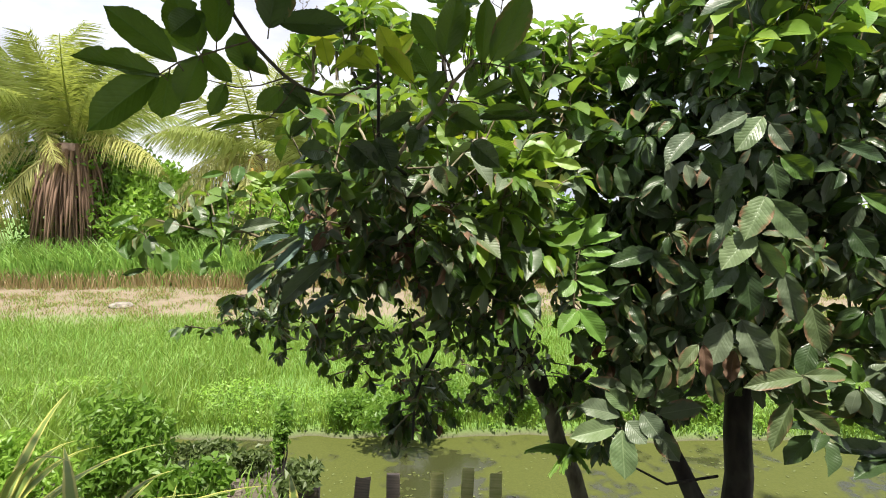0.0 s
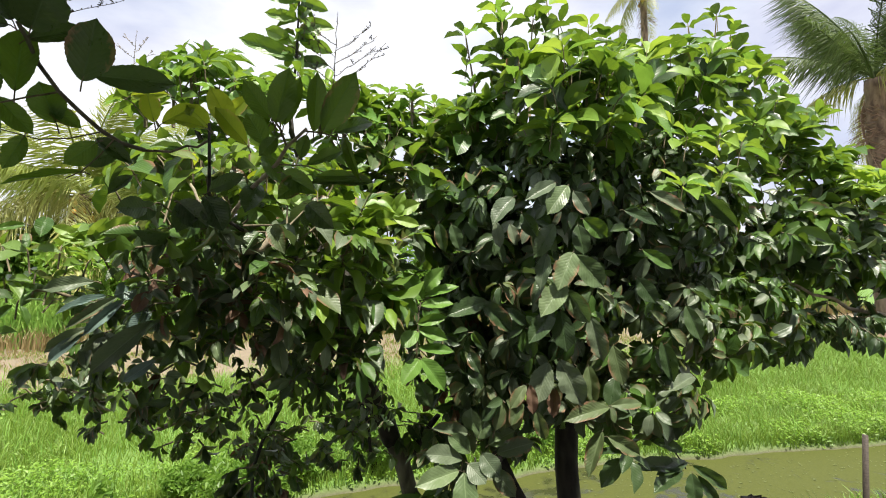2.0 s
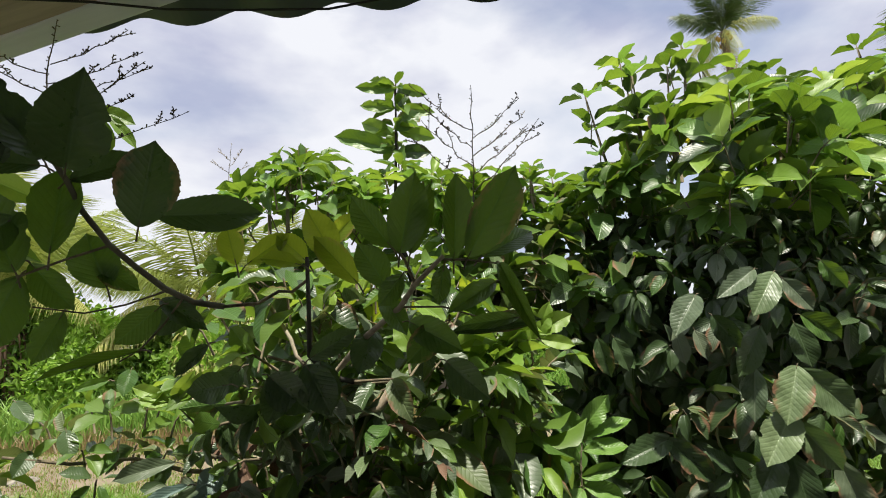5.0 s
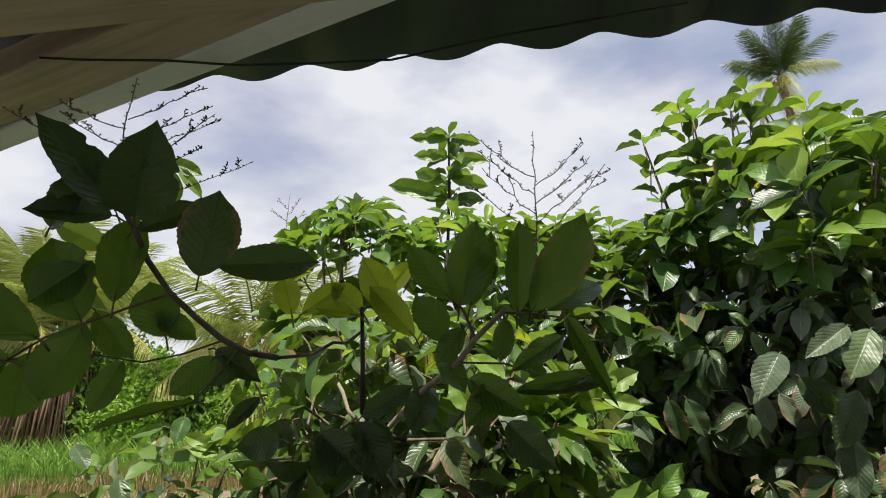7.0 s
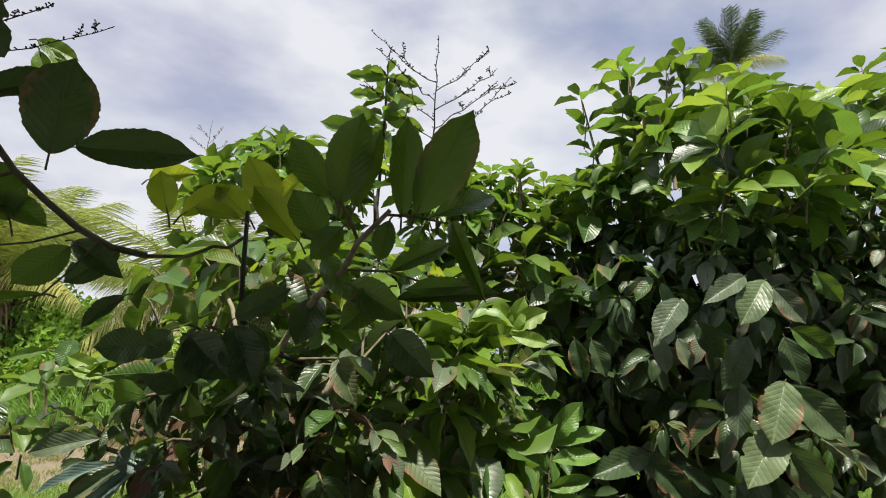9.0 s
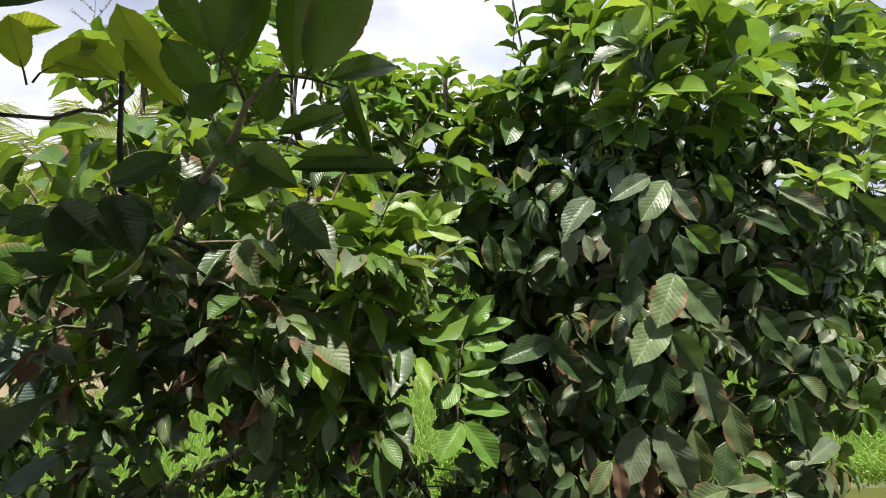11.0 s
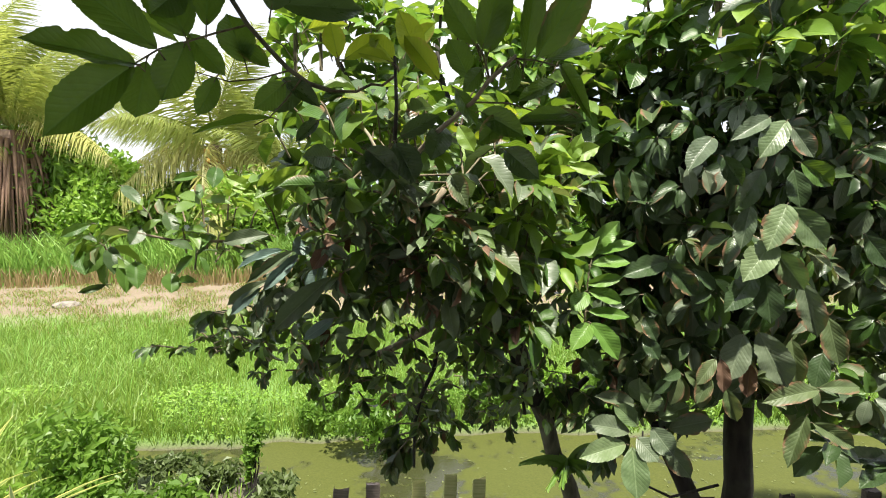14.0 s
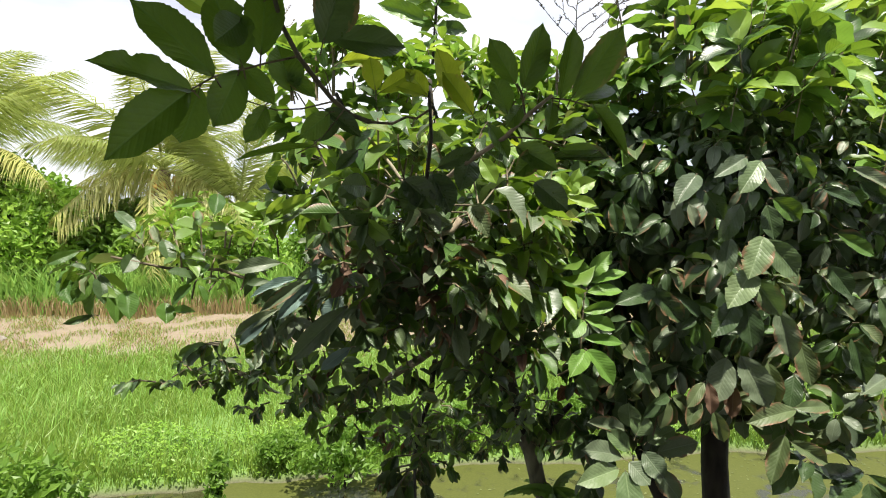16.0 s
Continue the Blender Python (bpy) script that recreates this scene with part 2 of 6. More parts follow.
def sheet_material():
    m = Nodes("painted_roof_sheet")
    n1, n2 = m.noise(5.0, 6.0), m.noise(60.0, 4.0)
    col = m.mix(m.step(n1, 0.4, 0.7), (0.05, 0.055, 0.078), (0.085, 0.09, 0.115))
    col = m.mix(m.step(n2, 0.6, 0.75, 0.0, 0.5), col, (0.12, 0.08, 0.05))
    p = m.add("ShaderNodeBsdfPrincipled", Base_Color=col, Roughness=0.45, Normal=m.bump(n2, 0.1, 0.005))
    return m.finish(p.outputs[0])


def timber_material(name, a, b, rough=0.75):
    m = Nodes(name)
    co = m.add("ShaderNodeMapping", Vector=m.coord())
    co.inputs["Scale"].default_value = (1.2, 22, 22)
    n1, n2 = m.noise(4.0, 7.0, co.outputs[0]), m.noise(5.0, 4.0)
    col = m.mix(m.step(n1, 0.3, 0.7), a, b)
    col = m.mix(m.step(n2, 0.55, 0.75, 0.0, 0.5), col, tuple(c * 0.5 for c in a))
    p = m.add("ShaderNodeBsdfPrincipled", Base_Color=col, Roughness=rough, Normal=m.bump(n1, 0.4, 0.004))
    return m.finish(p.outputs[0])


SHEET = sheet_material()
TIMBER = timber_material("raw_timber", (0.4, 0.31, 0.23), (0.6, 0.48, 0.37))
WHITE_TIMBER = timber_material("painted_timber", (0.8, 0.79, 0.84), (0.88, 0.87, 0.91), 0.6)
# Green wood lightened for sunlight, as tree shadow covers these stakes.
STAKE_GREEN = timber_material("sunlit_mossy_stake_wood", (0.36, 0.38, 0.12), (0.62, 0.6, 0.3))
STAKE_DARK = timber_material("dark_stake_wood", (0.03, 0.024, 0.019), (0.09, 0.07, 0.055))
STAKE_GREY = timber_material("weathered_stake_wood", (0.16, 0.13, 0.11), (0.36, 0.29, 0.25))


def rough_material(name, a, b, scale=12.0, rough=0.9):
    m = Nodes(name)
    n = m.noise(scale, 6.0)
    p = m.add("ShaderNodeBsdfPrincipled", Base_Color=m.mix(m.step(n, 0.35, 0.65), a, b), Roughness=rough, Normal=m.bump(n, 0.4, 0.02))
    return m.finish(p.outputs[0])


PLASTER = rough_material("cement_wall", (0.5, 0.48, 0.43), (0.62, 0.6, 0.54))
CEMENT = rough_material("cement_floor", (0.4, 0.38, 0.35), (0.52, 0.5, 0.46))
CLOD = rough_material("dark_earth_clod", (0.045, 0.037, 0.03), (0.15, 0.125, 0.1), 30.0)
STONE = rough_material("pale_stone", (0.15, 0.135, 0.115), (0.28, 0.25, 0.21))
NUT = rough_material("ripe_coconut_husk", (0.42, 0.2, 0.03), (0.55, 0.32, 0.06), 6.0, 0.5)
WIRE = rough_material("dark_wire", (0.02, 0.02, 0.02), (0.05, 0.045, 0.04))

# ---- mesh tools ----


def part(name, mesh, material, parent, label="", kind=""):
    """One mesh object, under a thing or a part when parent is given."""
    if isinstance(mesh, bmesh.types.BMesh):
        bm, mesh = mesh, bpy.data.meshes.new(name)
        bm.to_mesh(mesh)
        bm.free()
    if material is not None and not mesh.materials:
        mesh.materials.append(material)
    ob = new(name, mesh)
    ob.parent = parent
    return tagged(ob, label=label, kind=kind)


def thing(name, at, label, category, group="", kind=""):
    ob = new(name)
    ob.empty_display_size = 0.1
    ob.location = at
    ROOT[ob] = Matrix.Translation(at)
    return tagged(ob, label, category, group, kind)


ROOT = {}


def set_under(ob, root, m):
    """Poses ob in the world although it hangs under root."""
    ob.matrix_basis = ROOT[root].inverted() @ m


def box(bm, size, m, bevel=0.0):
    made = bmesh.ops.create_cube(bm, size=1.0, matrix=m @ Matrix.Diagonal((*size, 1)))
    if bevel:
        edges = list({e for vert in made["verts"] for e in vert.link_edges})
        bmesh.ops.bevel(bm, geom=edges, offset=bevel, segments=2, affect="EDGES", profile=0.6)
    return bm


def mesh_from(name, verts, faces, uvs=None, smooth=True, slots=None):
    """A mesh from arrays: verts (n, 3), faces (k, 3 or 4), one uv a vertex, one slot a face."""
    verts, faces = np.asarray(verts, np.float32), np.asarray(faces, np.int32)
    me = bpy.data.meshes.new(name)
    k, s = faces.shape
    me.vertices.add(len(verts))
    me.vertices.foreach_set("co", verts.ravel())
    me.loops.add(k * s)
    me.loops.foreach_set("vertex_index", faces.ravel())
    me.polygons.add(k)
    me.polygons.foreach_set("loop_start", np.arange(0, k * s, s, dtype=np.int32))
    me.polygons.foreach_set("use_smooth", np.full(k, smooth))
    if slots is not None:
        me.polygons.foreach_set("material_index", np.asarray(slots, np.int32))
    if uvs is not None:
        layer = me.uv_layers.new(name="UVMap")
        layer.data.foreach_set("uv", np.asarray(uvs, np.float32)[faces.ravel()].ravel())
    me.update(calc_edges=True)
    me.validate()
    return me


def tube_arrays(points, radii, sides=7, wobble=0.0, rng=random):
    """A tapered tube along a bent line, its ends closed to a point."""
    pts = [Vector(p) for p in points]
    verts, faces = [], []
    ref = Vector((0.3, 0.2, 1)) if abs((pts[-1] - pts[0]).normalized().z) < 0.8 else Vector((1, 0.2, 0.1))
    for i, p in enumerate(pts):
        d = (pts[min(i + 1, len(pts) - 1)] - pts[max(i - 1, 0)]).normalized()
        a = d.cross(ref).normalized()
        b = d.cross(a)
        for k in range(sides):
            th = 2 * math.pi * k / sides
            r = radii[i] * (1 + wobble * (rng.random() - 0.5))
            verts.append(p + a * r * math.cos(th) + b * r * math.sin(th))
    for i in range(len(pts) - 1):
        for k in range(sides):
            j = (k + 1) % sides
            faces.append((i * sides + k, i * sides + j, (i + 1) * sides + j, (i + 1) * sides + k))
    for ring, at in ((0, pts[0]), (len(pts) - 1, pts[-1])):
        verts.append(at)
        c = len(verts) - 1
        for k in range(sides):
            j = (k + 1) % sides
            faces.append((ring * sides + k, ring * sides + j, c, c))
    return verts, faces


class Tubes:
    """Many tubes in one mesh."""

    def __init__(self):
        self.v, self.f = [], []

    def add(self, points, radii, sides=6, wobble=0.0, rng=random):
        v, f = tube_arrays(points, radii, sides, wobble, rng)
        o = len(self.v)
        self.v += v
        self.f += [tuple(i + o for i in q) for q in f]

    def mesh(self, name):
        me = bpy.data.meshes.new(name)
        me.from_pydata([tuple(p) for p in self.v], [], [tuple(dict.fromkeys(q)) for q in self.f])
        me.polygons.foreach_set("use_smooth", [True] * len(me.polygons))
        return me


def bend(a, b, sag=0.0, n=6, jitter=0.0, rng=random):
    """Points of a bent line from a to b."""
    a, b = Vector(a), Vector(b)
    out = []
    for i in range(n + 1):
        s = i / n
        p = a.lerp(b, s)
        p.z -= sag * 4 * s * (1 - s)
        if 0 < i < n:
            p += Vector((rng.uniform(-1, 1), rng.uniform(-1, 1), rng.uniform(-1, 1))) * jitter
        out.append(p)
    return out


def taper(n, r0, r1):
    return [r0 + (r1 - r0) * i / (n - 1) for i in range(n)]


# ---- leaves ----
def leaf_shape(fold, curl, twist, ripple, widest=0.55, bites=0, seed=0, rows=11, half=1, ribs=0.0):
    """A broad blade along +y, one long and one wide, its upper face to +z, with a short drawn-out tip; ribs puffs the blade up between its side veins."""
    rng = random.Random(seed)
    verts, uvs, faces = [], [], []
    k = math.log(0.5) / math.log(widest)
    bitten = {}
    for _ in range(bites):
        at, side, deep = rng.uniform(0.35, 0.85), rng.choice((-1, 1)), rng.uniform(0.7, 0.9)
        for i in range(rows + 1):
            if abs(i / rows - at) <= 0.05:
                bitten[i, side] = 1 - (1 - deep) * math.cos((i / rows - at) / 0.05 * 1.5)
    cols = [j / half for j in range(-half, half + 1)]
    for i in range(rows + 1):
        v = i / rows
        s = math.sin(math.pi * v ** k)
        w = 0.5 * max(0.015, max(0.0, s) ** (0.6 + 0.25 * v ** 6))
        if v > 0.86:
            w *= 1 - 0.35 * math.sin(math.pi * (v - 0.86) / 0.14 * 0.5)
        edge = {side: bitten.get((i, side), 1.0) * (1 + 0.035 * rng.uniform(-1, 1)) for side in (-1, 1)}
        for u in cols:
            x = u * w * (edge[1] if u > 0 else edge[-1])
            phase = (v - abs(x) * 0.62) * 11
            puff = ribs * abs(math.sin(math.pi * phase)) ** 0.6 * min(1.0, abs(u) * 3) * (1 - 0.5 * abs(u))
            z = fold * abs(x) * 0.6 - curl * v * v + twist * x * v + ripple * math.sin(v * 15 + 2 * u) * abs(x) * 0.14 + puff
            verts.append((x, v, z))
            uvs.append((0.5 + x, v))
    c = len(cols)
    for i in range(rows):
        for j in range(c - 1):
            faces.append((i * c + j, i * c + j + 1, (i + 1) * c + j + 1, (i + 1) * c + j))
    return np.array(verts), np.array(uvs), np.array(faces)


SHAPES = [leaf_shape(0.45, 0.15, 0.15, 0.3, 0.52, seed=1), leaf_shape(0.6, 0.28, -0.2, 0.4, 0.5, seed=2), leaf_shape(0.3, 0.36, 0.3, 0.35, 0.55, seed=3),
          leaf_shape(0.8, 0.2, -0.15, 0.5, 0.48, seed=4), leaf_shape(0.4, 0.22, 0.2, 0.4, 0.54, 2, 5), leaf_shape(0.55, 0.45, -0.3, 0.5, 0.47, 1, 6)]
PLAIN = len(SHAPES)
# finer blades with puffed ribs for the leaves that stand close
SHAPES += [leaf_shape(0.35, 0.1, 0.12, 0.25, 0.53, 0, 7, 44, 4, 0.009), leaf_shape(0.5, 0.16, -0.18, 0.35, 0.5, 0, 8, 44, 4, 0.012),
           leaf_shape(0.3, 0.2, 0.2, 0.3, 0.55, 0, 9, 44, 4, 0.008), leaf_shape(0.42, 0.14, -0.1, 0.4, 0.51, 2, 10, 44, 4, 0.011)]
LEAF_MESH = {}


def leaf_mesh(shape, kind):
    if (shape, kind) not in LEAF_MESH:
        v, uv, f = SHAPES[shape]
        me = mesh_from("leaf", v, f, uv)
        me.materials.append(LEAF[kind])
        LEAF_MESH[shape, kind] = me
    return LEAF_MESH[shape, kind]


def leaf_pose(base, way, normal, length, width):
    y = Vector(way).normalized()
    n = Vector(normal)
    n = n - y * n.dot(y)
    n = n.normalized() if n.length > 1e-4 else y.orthogonal().normalized()
    x = y.cross(n)
    m = Matrix((x * width, y * length, n * length)).transposed().to_4x4()
    m.translation = base
    return m


# Close to the camera's eye; placed leaves turn their faces to it.
VIEW_POINT = Vector((0.0, 0.15, 1.78))


class Tree:
    """A broad-leaved tree: trunk and limbs as parts, near leaves one by one, the rest of the crown as one mesh."""

    def __init__(self, name, at, label, seed, single=None, group=""):
        self.root = thing(name, at, label, "tree", group)
        self.rng = random.Random(seed)
        self.leaves, self.twigs, self.single = [], Tubes(), single

    def leaf(self, base, way, normal, length, width, kind, shape=None, alone=False):
        shape = self.rng.randrange(PLAIN) if shape is None else shape
        self.leaves.append((leaf_pose(base, way, normal, length, width), shape, kind, alone))

    def spray(self, at, way, pairs, length, kinds, droop=0.3, ratio=0.45, whorl=False, face=(0, -0.35, 1), side=None):
        """A leafy shoot: a twig with leaf pairs, spread flat or in a whorl."""
        rng = self.rng
        d = Vector(way).normalized()
        at = Vector(at)
        gap = length * (0.2 if whorl else 0.3)
        side = d.cross(Vector((0, 0, 1))) if side is None else Vector(side)
        side = side.normalized() if side.length > 0.2 else Vector((math.cos(rng.random() * 6.3), math.sin(rng.random() * 6.3), 0))
        face = Vector(face)
        self.twigs.add([at - d * length * 0.9 - Vector((0, 0, 0.02)), at, at + d * gap * pairs], [0.003, 0.0026, 0.0012], 4)
        turn = rng.random() * 3.1
        for i in range(pairs):
            p = at + d * gap * i
            axis = (Matrix.Rotation(turn + i * 1.5, 3, d) @ side) if whorl else side
            for s in (-1, 1):
                grow = (0.75 + 0.35 * math.sin(math.pi * (i + 0.7) / (pairs + 0.4))) * rng.uniform(0.8, 1.12)
                open_ = rng.uniform(0.35, 0.7) + 0.7 * (i / pairs if not whorl else i / pairs * 1.3)
                lw = axis * s + d * open_ + Vector((0, 0, -droop * rng.uniform(0.4, 1.5)))
                lw += Vector((rng.gauss(0, 0.16), rng.gauss(0, 0.16), rng.gauss(0, 0.16)))
                nm = (d * 1.2 + face * 0.4 if whorl else face) + Vector((rng.gauss(0, 0.3), rng.gauss(0, 0.3), rng.gauss(0, 0.15)))
                L = length * grow
                self.leaf(p, lw, nm, L, L * ratio * rng.uniform(0.85, 1.15), rng.choice(kinds))
        for s in (-1, 1):
            L = length * rng.uniform(0.45, 0.8)
            self.leaf(at + d * gap * pairs, d + side * s * 0.4 + Vector((rng.gauss(0, 0.1), 0, 0)), face, L, L * ratio * 0.8, rng.choice(kinds))

    def rosette(self, at, axis, count, length, kinds, droop=0.6, ratio=0.5, rise=0.0):
        """A shoot's end: leaves all round it, spreading and hanging over like tiles, the inner ones shorter and steeper."""
        rng = self.rng
        a, at = Vector(axis).normalized(), Vector(at)
        e1 = a.orthogonal().normalized()
        e2 = a.cross(e1)
        self.twigs.add([at - a * length * 0.7 - Vector((0, 0, 0.03)), at - a * length * 0.3, at], [0.0028, 0.0024, 0.0016], 4)
        turn = rng.random() * 6.28
        for i in range(count):
            s = (i + 0.5) / count
            phi = turn + 2.4 * i + rng.gauss(0, 0.2)
            out = e1 * math.cos(phi) + e2 * math.sin(phi)
            way = out + a * (0.75 * (1 - s) - 0.15 + rise) + Vector((0, 0, -droop * (0.35 + 0.8 * s) * rng.uniform(0.6, 1.3)))
            nm = a * 1.0 + out * 0.35 + Vector((rng.gauss(0, 0.22), rng.gauss(0, 0.22), 0.25))
            L = length * (0.62 + 0.45 * s) * rng.uniform(0.85, 1.12)
            self.leaf(at - a * length * 0.3 * s + out * 0.012, way, nm, L, L * ratio * rng.uniform(0.85, 1.12), rng.choice(kinds))

    def mantle(self, centre, radii, count, length, kinds, droop=0.6, ratio=0.5, up=0.5, leaves=(6, 9), back=0.35, low=-0.9, rise=0.0):
        """Rosettes over the outside of a rounded crown, evenly spread with some gaps, open at the back."""
        rng = self.rng
        for i in range(count):
            z = 1 - 2 * (i + 0.5) / count
            phi, h = 2.39996 * i + rng.gauss(0, 0.15), math.sqrt(max(0.0, 1 - z * z))
            q = Vector((math.cos(phi) * h, math.sin(phi) * h, z))
            if q.y > back or q.z < low or rng.random() < 0.06:
                continue
            p = Vector(centre) + Vector((q.x * radii[0], q.y * radii[1], q.z * radii[2])) * rng.uniform(0.86, 1.08)
            self.rosette(p, q + Vector((rng.gauss(0, 0.2), rng.gauss(0, 0.2), up)), rng.randint(*leaves), length * rng.uniform(0.8, 1.12), kinds, droop, ratio, rise)

    def lobe(self, centre, radii, sprays, length, kinds, up=0.6, droop=0.3, pairs=(2, 4), ratio=0.45, whorl=0.3, shell=0.45, face=(0, -0.35, 1)):
        """Leafy shoots through a rounded part of the crown, most of them near its outside."""
        rng = self.rng
        for _ in range(sprays):
            while True:
                q = Vector((rng.uniform(-1, 1), rng.uniform(-1, 1), rng.uniform(-1, 1)))
                if shell < q.length < 1.05 or (q.length < 1 and rng.random() < 0.25):
                    break
            p = Vector(centre) + Vector((q.x * radii[0], q.y * radii[1], q.z * radii[2]))
            d = Vector((q.x, q.y, q.z * 0.6 + up)) + Vector((rng.gauss(0, 0.3), rng.gauss(0, 0.3), rng.gauss(0, 0.2)))
            self.spray(p, d, rng.randint(*pairs), length * rng.uniform(0.75, 1.15), kinds, droop, ratio, rng.random() < whorl, face)

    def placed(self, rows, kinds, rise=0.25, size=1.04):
        """Single leaves fitted to the camera's view: foot (x, y, z), tip (x, y, z) and apparent width, faced to a point
        by the camera and upwards by rise.
        """
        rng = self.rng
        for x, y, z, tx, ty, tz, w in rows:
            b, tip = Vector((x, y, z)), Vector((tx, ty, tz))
            nm = (VIEW_POINT - (b + tip) / 2).normalized() + Vector((rng.gauss(0, 0.16), 0, rise + rng.gauss(0, 0.14)))
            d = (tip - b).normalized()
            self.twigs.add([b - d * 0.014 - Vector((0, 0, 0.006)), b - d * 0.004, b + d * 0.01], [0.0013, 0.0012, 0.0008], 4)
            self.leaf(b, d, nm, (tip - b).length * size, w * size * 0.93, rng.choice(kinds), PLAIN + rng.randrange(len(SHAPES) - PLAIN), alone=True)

    def limb(self, points, r0, r1, material=None, name="branch"):
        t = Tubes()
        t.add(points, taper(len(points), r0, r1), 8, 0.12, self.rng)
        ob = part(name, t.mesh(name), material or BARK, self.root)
        set_under(ob, self.root, Matrix())
        return ob

    def grow(self):
        """Makes the leaves: those in the stretch `single` (y below it) as pieces, up to 300, and the rest joined."""
        alone = [q for q in self.leaves if q[3]]
        rest = [q for q in self.leaves if not q[3]]
        if self.single is not None:
            near = [q for q in rest if q[0].translation.y < self.single][: 300 - len(alone)]
            ids = {id(q) for q in near}
            alone += near
            rest = [q for q in rest if id(q) not in ids]
        for m, shape, kind, _ in alone:
            ob = part("leaf", leaf_mesh(shape, kind), None, self.root)
            set_under(ob, self.root, m)
        if rest:
            kinds = sorted({q[2] for q in rest})
            vs, us, fs, ms, o = [], [], [], [], 0
            for m, shape, kind, _ in rest:
                v, uv, f = SHAPES[shape]
                a = np.array(m)
                vs.append(v @ a[:3, :3].T + a[:3, 3])
                us.append(uv)
                fs.append(f + o)
                ms.append(np.full(len(f), kinds.index(kind)))
                o += len(v)
            me = mesh_from("foliage", np.concatenate(vs), np.concatenate(fs), np.concatenate(us), True, np.concatenate(ms))
            for k in kinds:
                me.materials.append(LEAF[k])
            ob = part("foliage", me, None, self.root, kind="stuff")
            set_under(ob, self.root, Matrix())
        if self.twigs.v:
            ob = part("twig", self.twigs.mesh("twig"), TWIG, self.root, kind="stuff")
            set_under(ob, self.root, Matrix())
        return self.root

# ---- ground, pond ----
WATER = -0.41


def ground_height(x, y):
    """Near bank, pond bed, far bank, meadow rising gently to the back."""
    n = noise.noise(Vector((x * 0.5, y * 0.5, 0.3))) * 0.05 + noise.noise(Vector((x * 2.1, y * 2.1, 4.0))) * 0.02
    edge = 4.88 - 0.12 * max(0.0, min(6.0, x - 2.5)) + 0.18 * noise.noise(Vector((x * 0.7, 1.0, 0.0))) + 0.08 * noise.noise(Vector((x * 2.6, 3.0, 0.0)))
    near = 2.75 + 1.0 * min(1.0, max(0.0, (-0.7 - x) / 0.5)) + 0.15 * noise.noise(Vector((x * 0.8, 7.0, 0.0)))
    far = -0.33 + (y - edge) * 0.075 if y < 9 else -0.02 + (y - 9) * 0.08
    far = min(far, 0.22 + max(0, y - 12) * 0.004)
    if y < near:
        h = -0.05 * max(0.0, y - 1.6)
    elif y < near + 0.5:
        h = -0.06 - (y - near) / 0.5 * 0.7
    elif y < edge - 0.3:
        h = -0.78
    elif y < edge + 0.05:
        h = -0.78 + (y - edge + 0.3) / 0.35 * 0.45
    else:
        h = far
    fill = min(1.0, max(0.0, (-2.75 - x + 0.3 * noise.noise(Vector((y, 0.0, 2.0)))) / 0.5))
    h = h + fill * (max(h, -0.28 + 0.02 * y) - h)
    return h + (n if y > 1.0 else 0.0)


def spaced(lo, hi, fine_lo, fine_hi, fine, grow=1.25):
    out = list(np.arange(fine_lo, fine_hi + fine / 2, fine))
    s = fine
    while out[-1] < hi:
        s *= grow
        out.append(min(hi, out[-1] + s))
    s = fine
    while out[0] > lo:
        s *= grow
        out.insert(0, max(lo, out[0] - s))
    return out


def build_ground():
    xs, ys = spaced(-600, 600, -8, 9, 0.12), spaced(-600, 600, -1, 14, 0.1)
    verts = [(x, y, ground_height(x, y)) for y in ys for x in xs]
    w = len(xs)
    faces = [(j * w + i, j * w + i + 1, (j + 1) * w + i + 1, (j + 1) * w + i) for j in range(len(ys) - 1) for i in range(w - 1)]
    ob = part("ground", mesh_from("ground", verts, faces), ground_material(), None)
    return tagged(ob, "uneven meadow ground with bare soil behind a pond", "ground", kind="structure")


build_ground()
bm = bmesh.new()
bmesh.ops.create_grid(bm, x_segments=40, y_segments=4, size=0.5, matrix=Matrix.Translation((13.5, 3.8, WATER)) @ Matrix.Diagonal((34, 3.4, 1, 1)))
tagged(part("water", bm, water_material(), None), "still olive pond water with green scum", "pond", kind="structure")


def blades(count, where, height, width, seed, lean=0.35):
    """Grass blades as bent strips; where(rng) gives x, y, z."""
    rng = random.Random(seed)
    verts, faces = [], []
    for _ in range(count):
        x, y, z = where(rng)
        h, a = height * rng.uniform(0.5, 1.25), rng.uniform(0, 6.283)
        lx, ly = math.cos(a) * h * lean * rng.uniform(0.2, 1.6), math.sin(a) * h * lean * rng.uniform(0.2, 1.6)
        b = rng.uniform(-0.9, 0.9)
        wx, wy = math.cos(b) * width / 2, math.sin(b) * width / 2
        o = len(verts)
        verts += [(x - wx, y - wy, z - 0.02), (x + wx, y + wy, z - 0.02), (x + lx * 0.35 + wx * 0.8, y + ly * 0.35 + wy * 0.8, z + h * 0.6),
                  (x + lx * 0.35 - wx * 0.8, y + ly * 0.35 - wy * 0.8, z + h * 0.6), (x + lx, y + ly, z + h * 0.95)]
        faces += [(o, o + 1, o + 2), (o, o + 2, o + 3), (o + 3, o + 2, o + 4)]
    return mesh_from("grass", verts, faces, smooth=False)


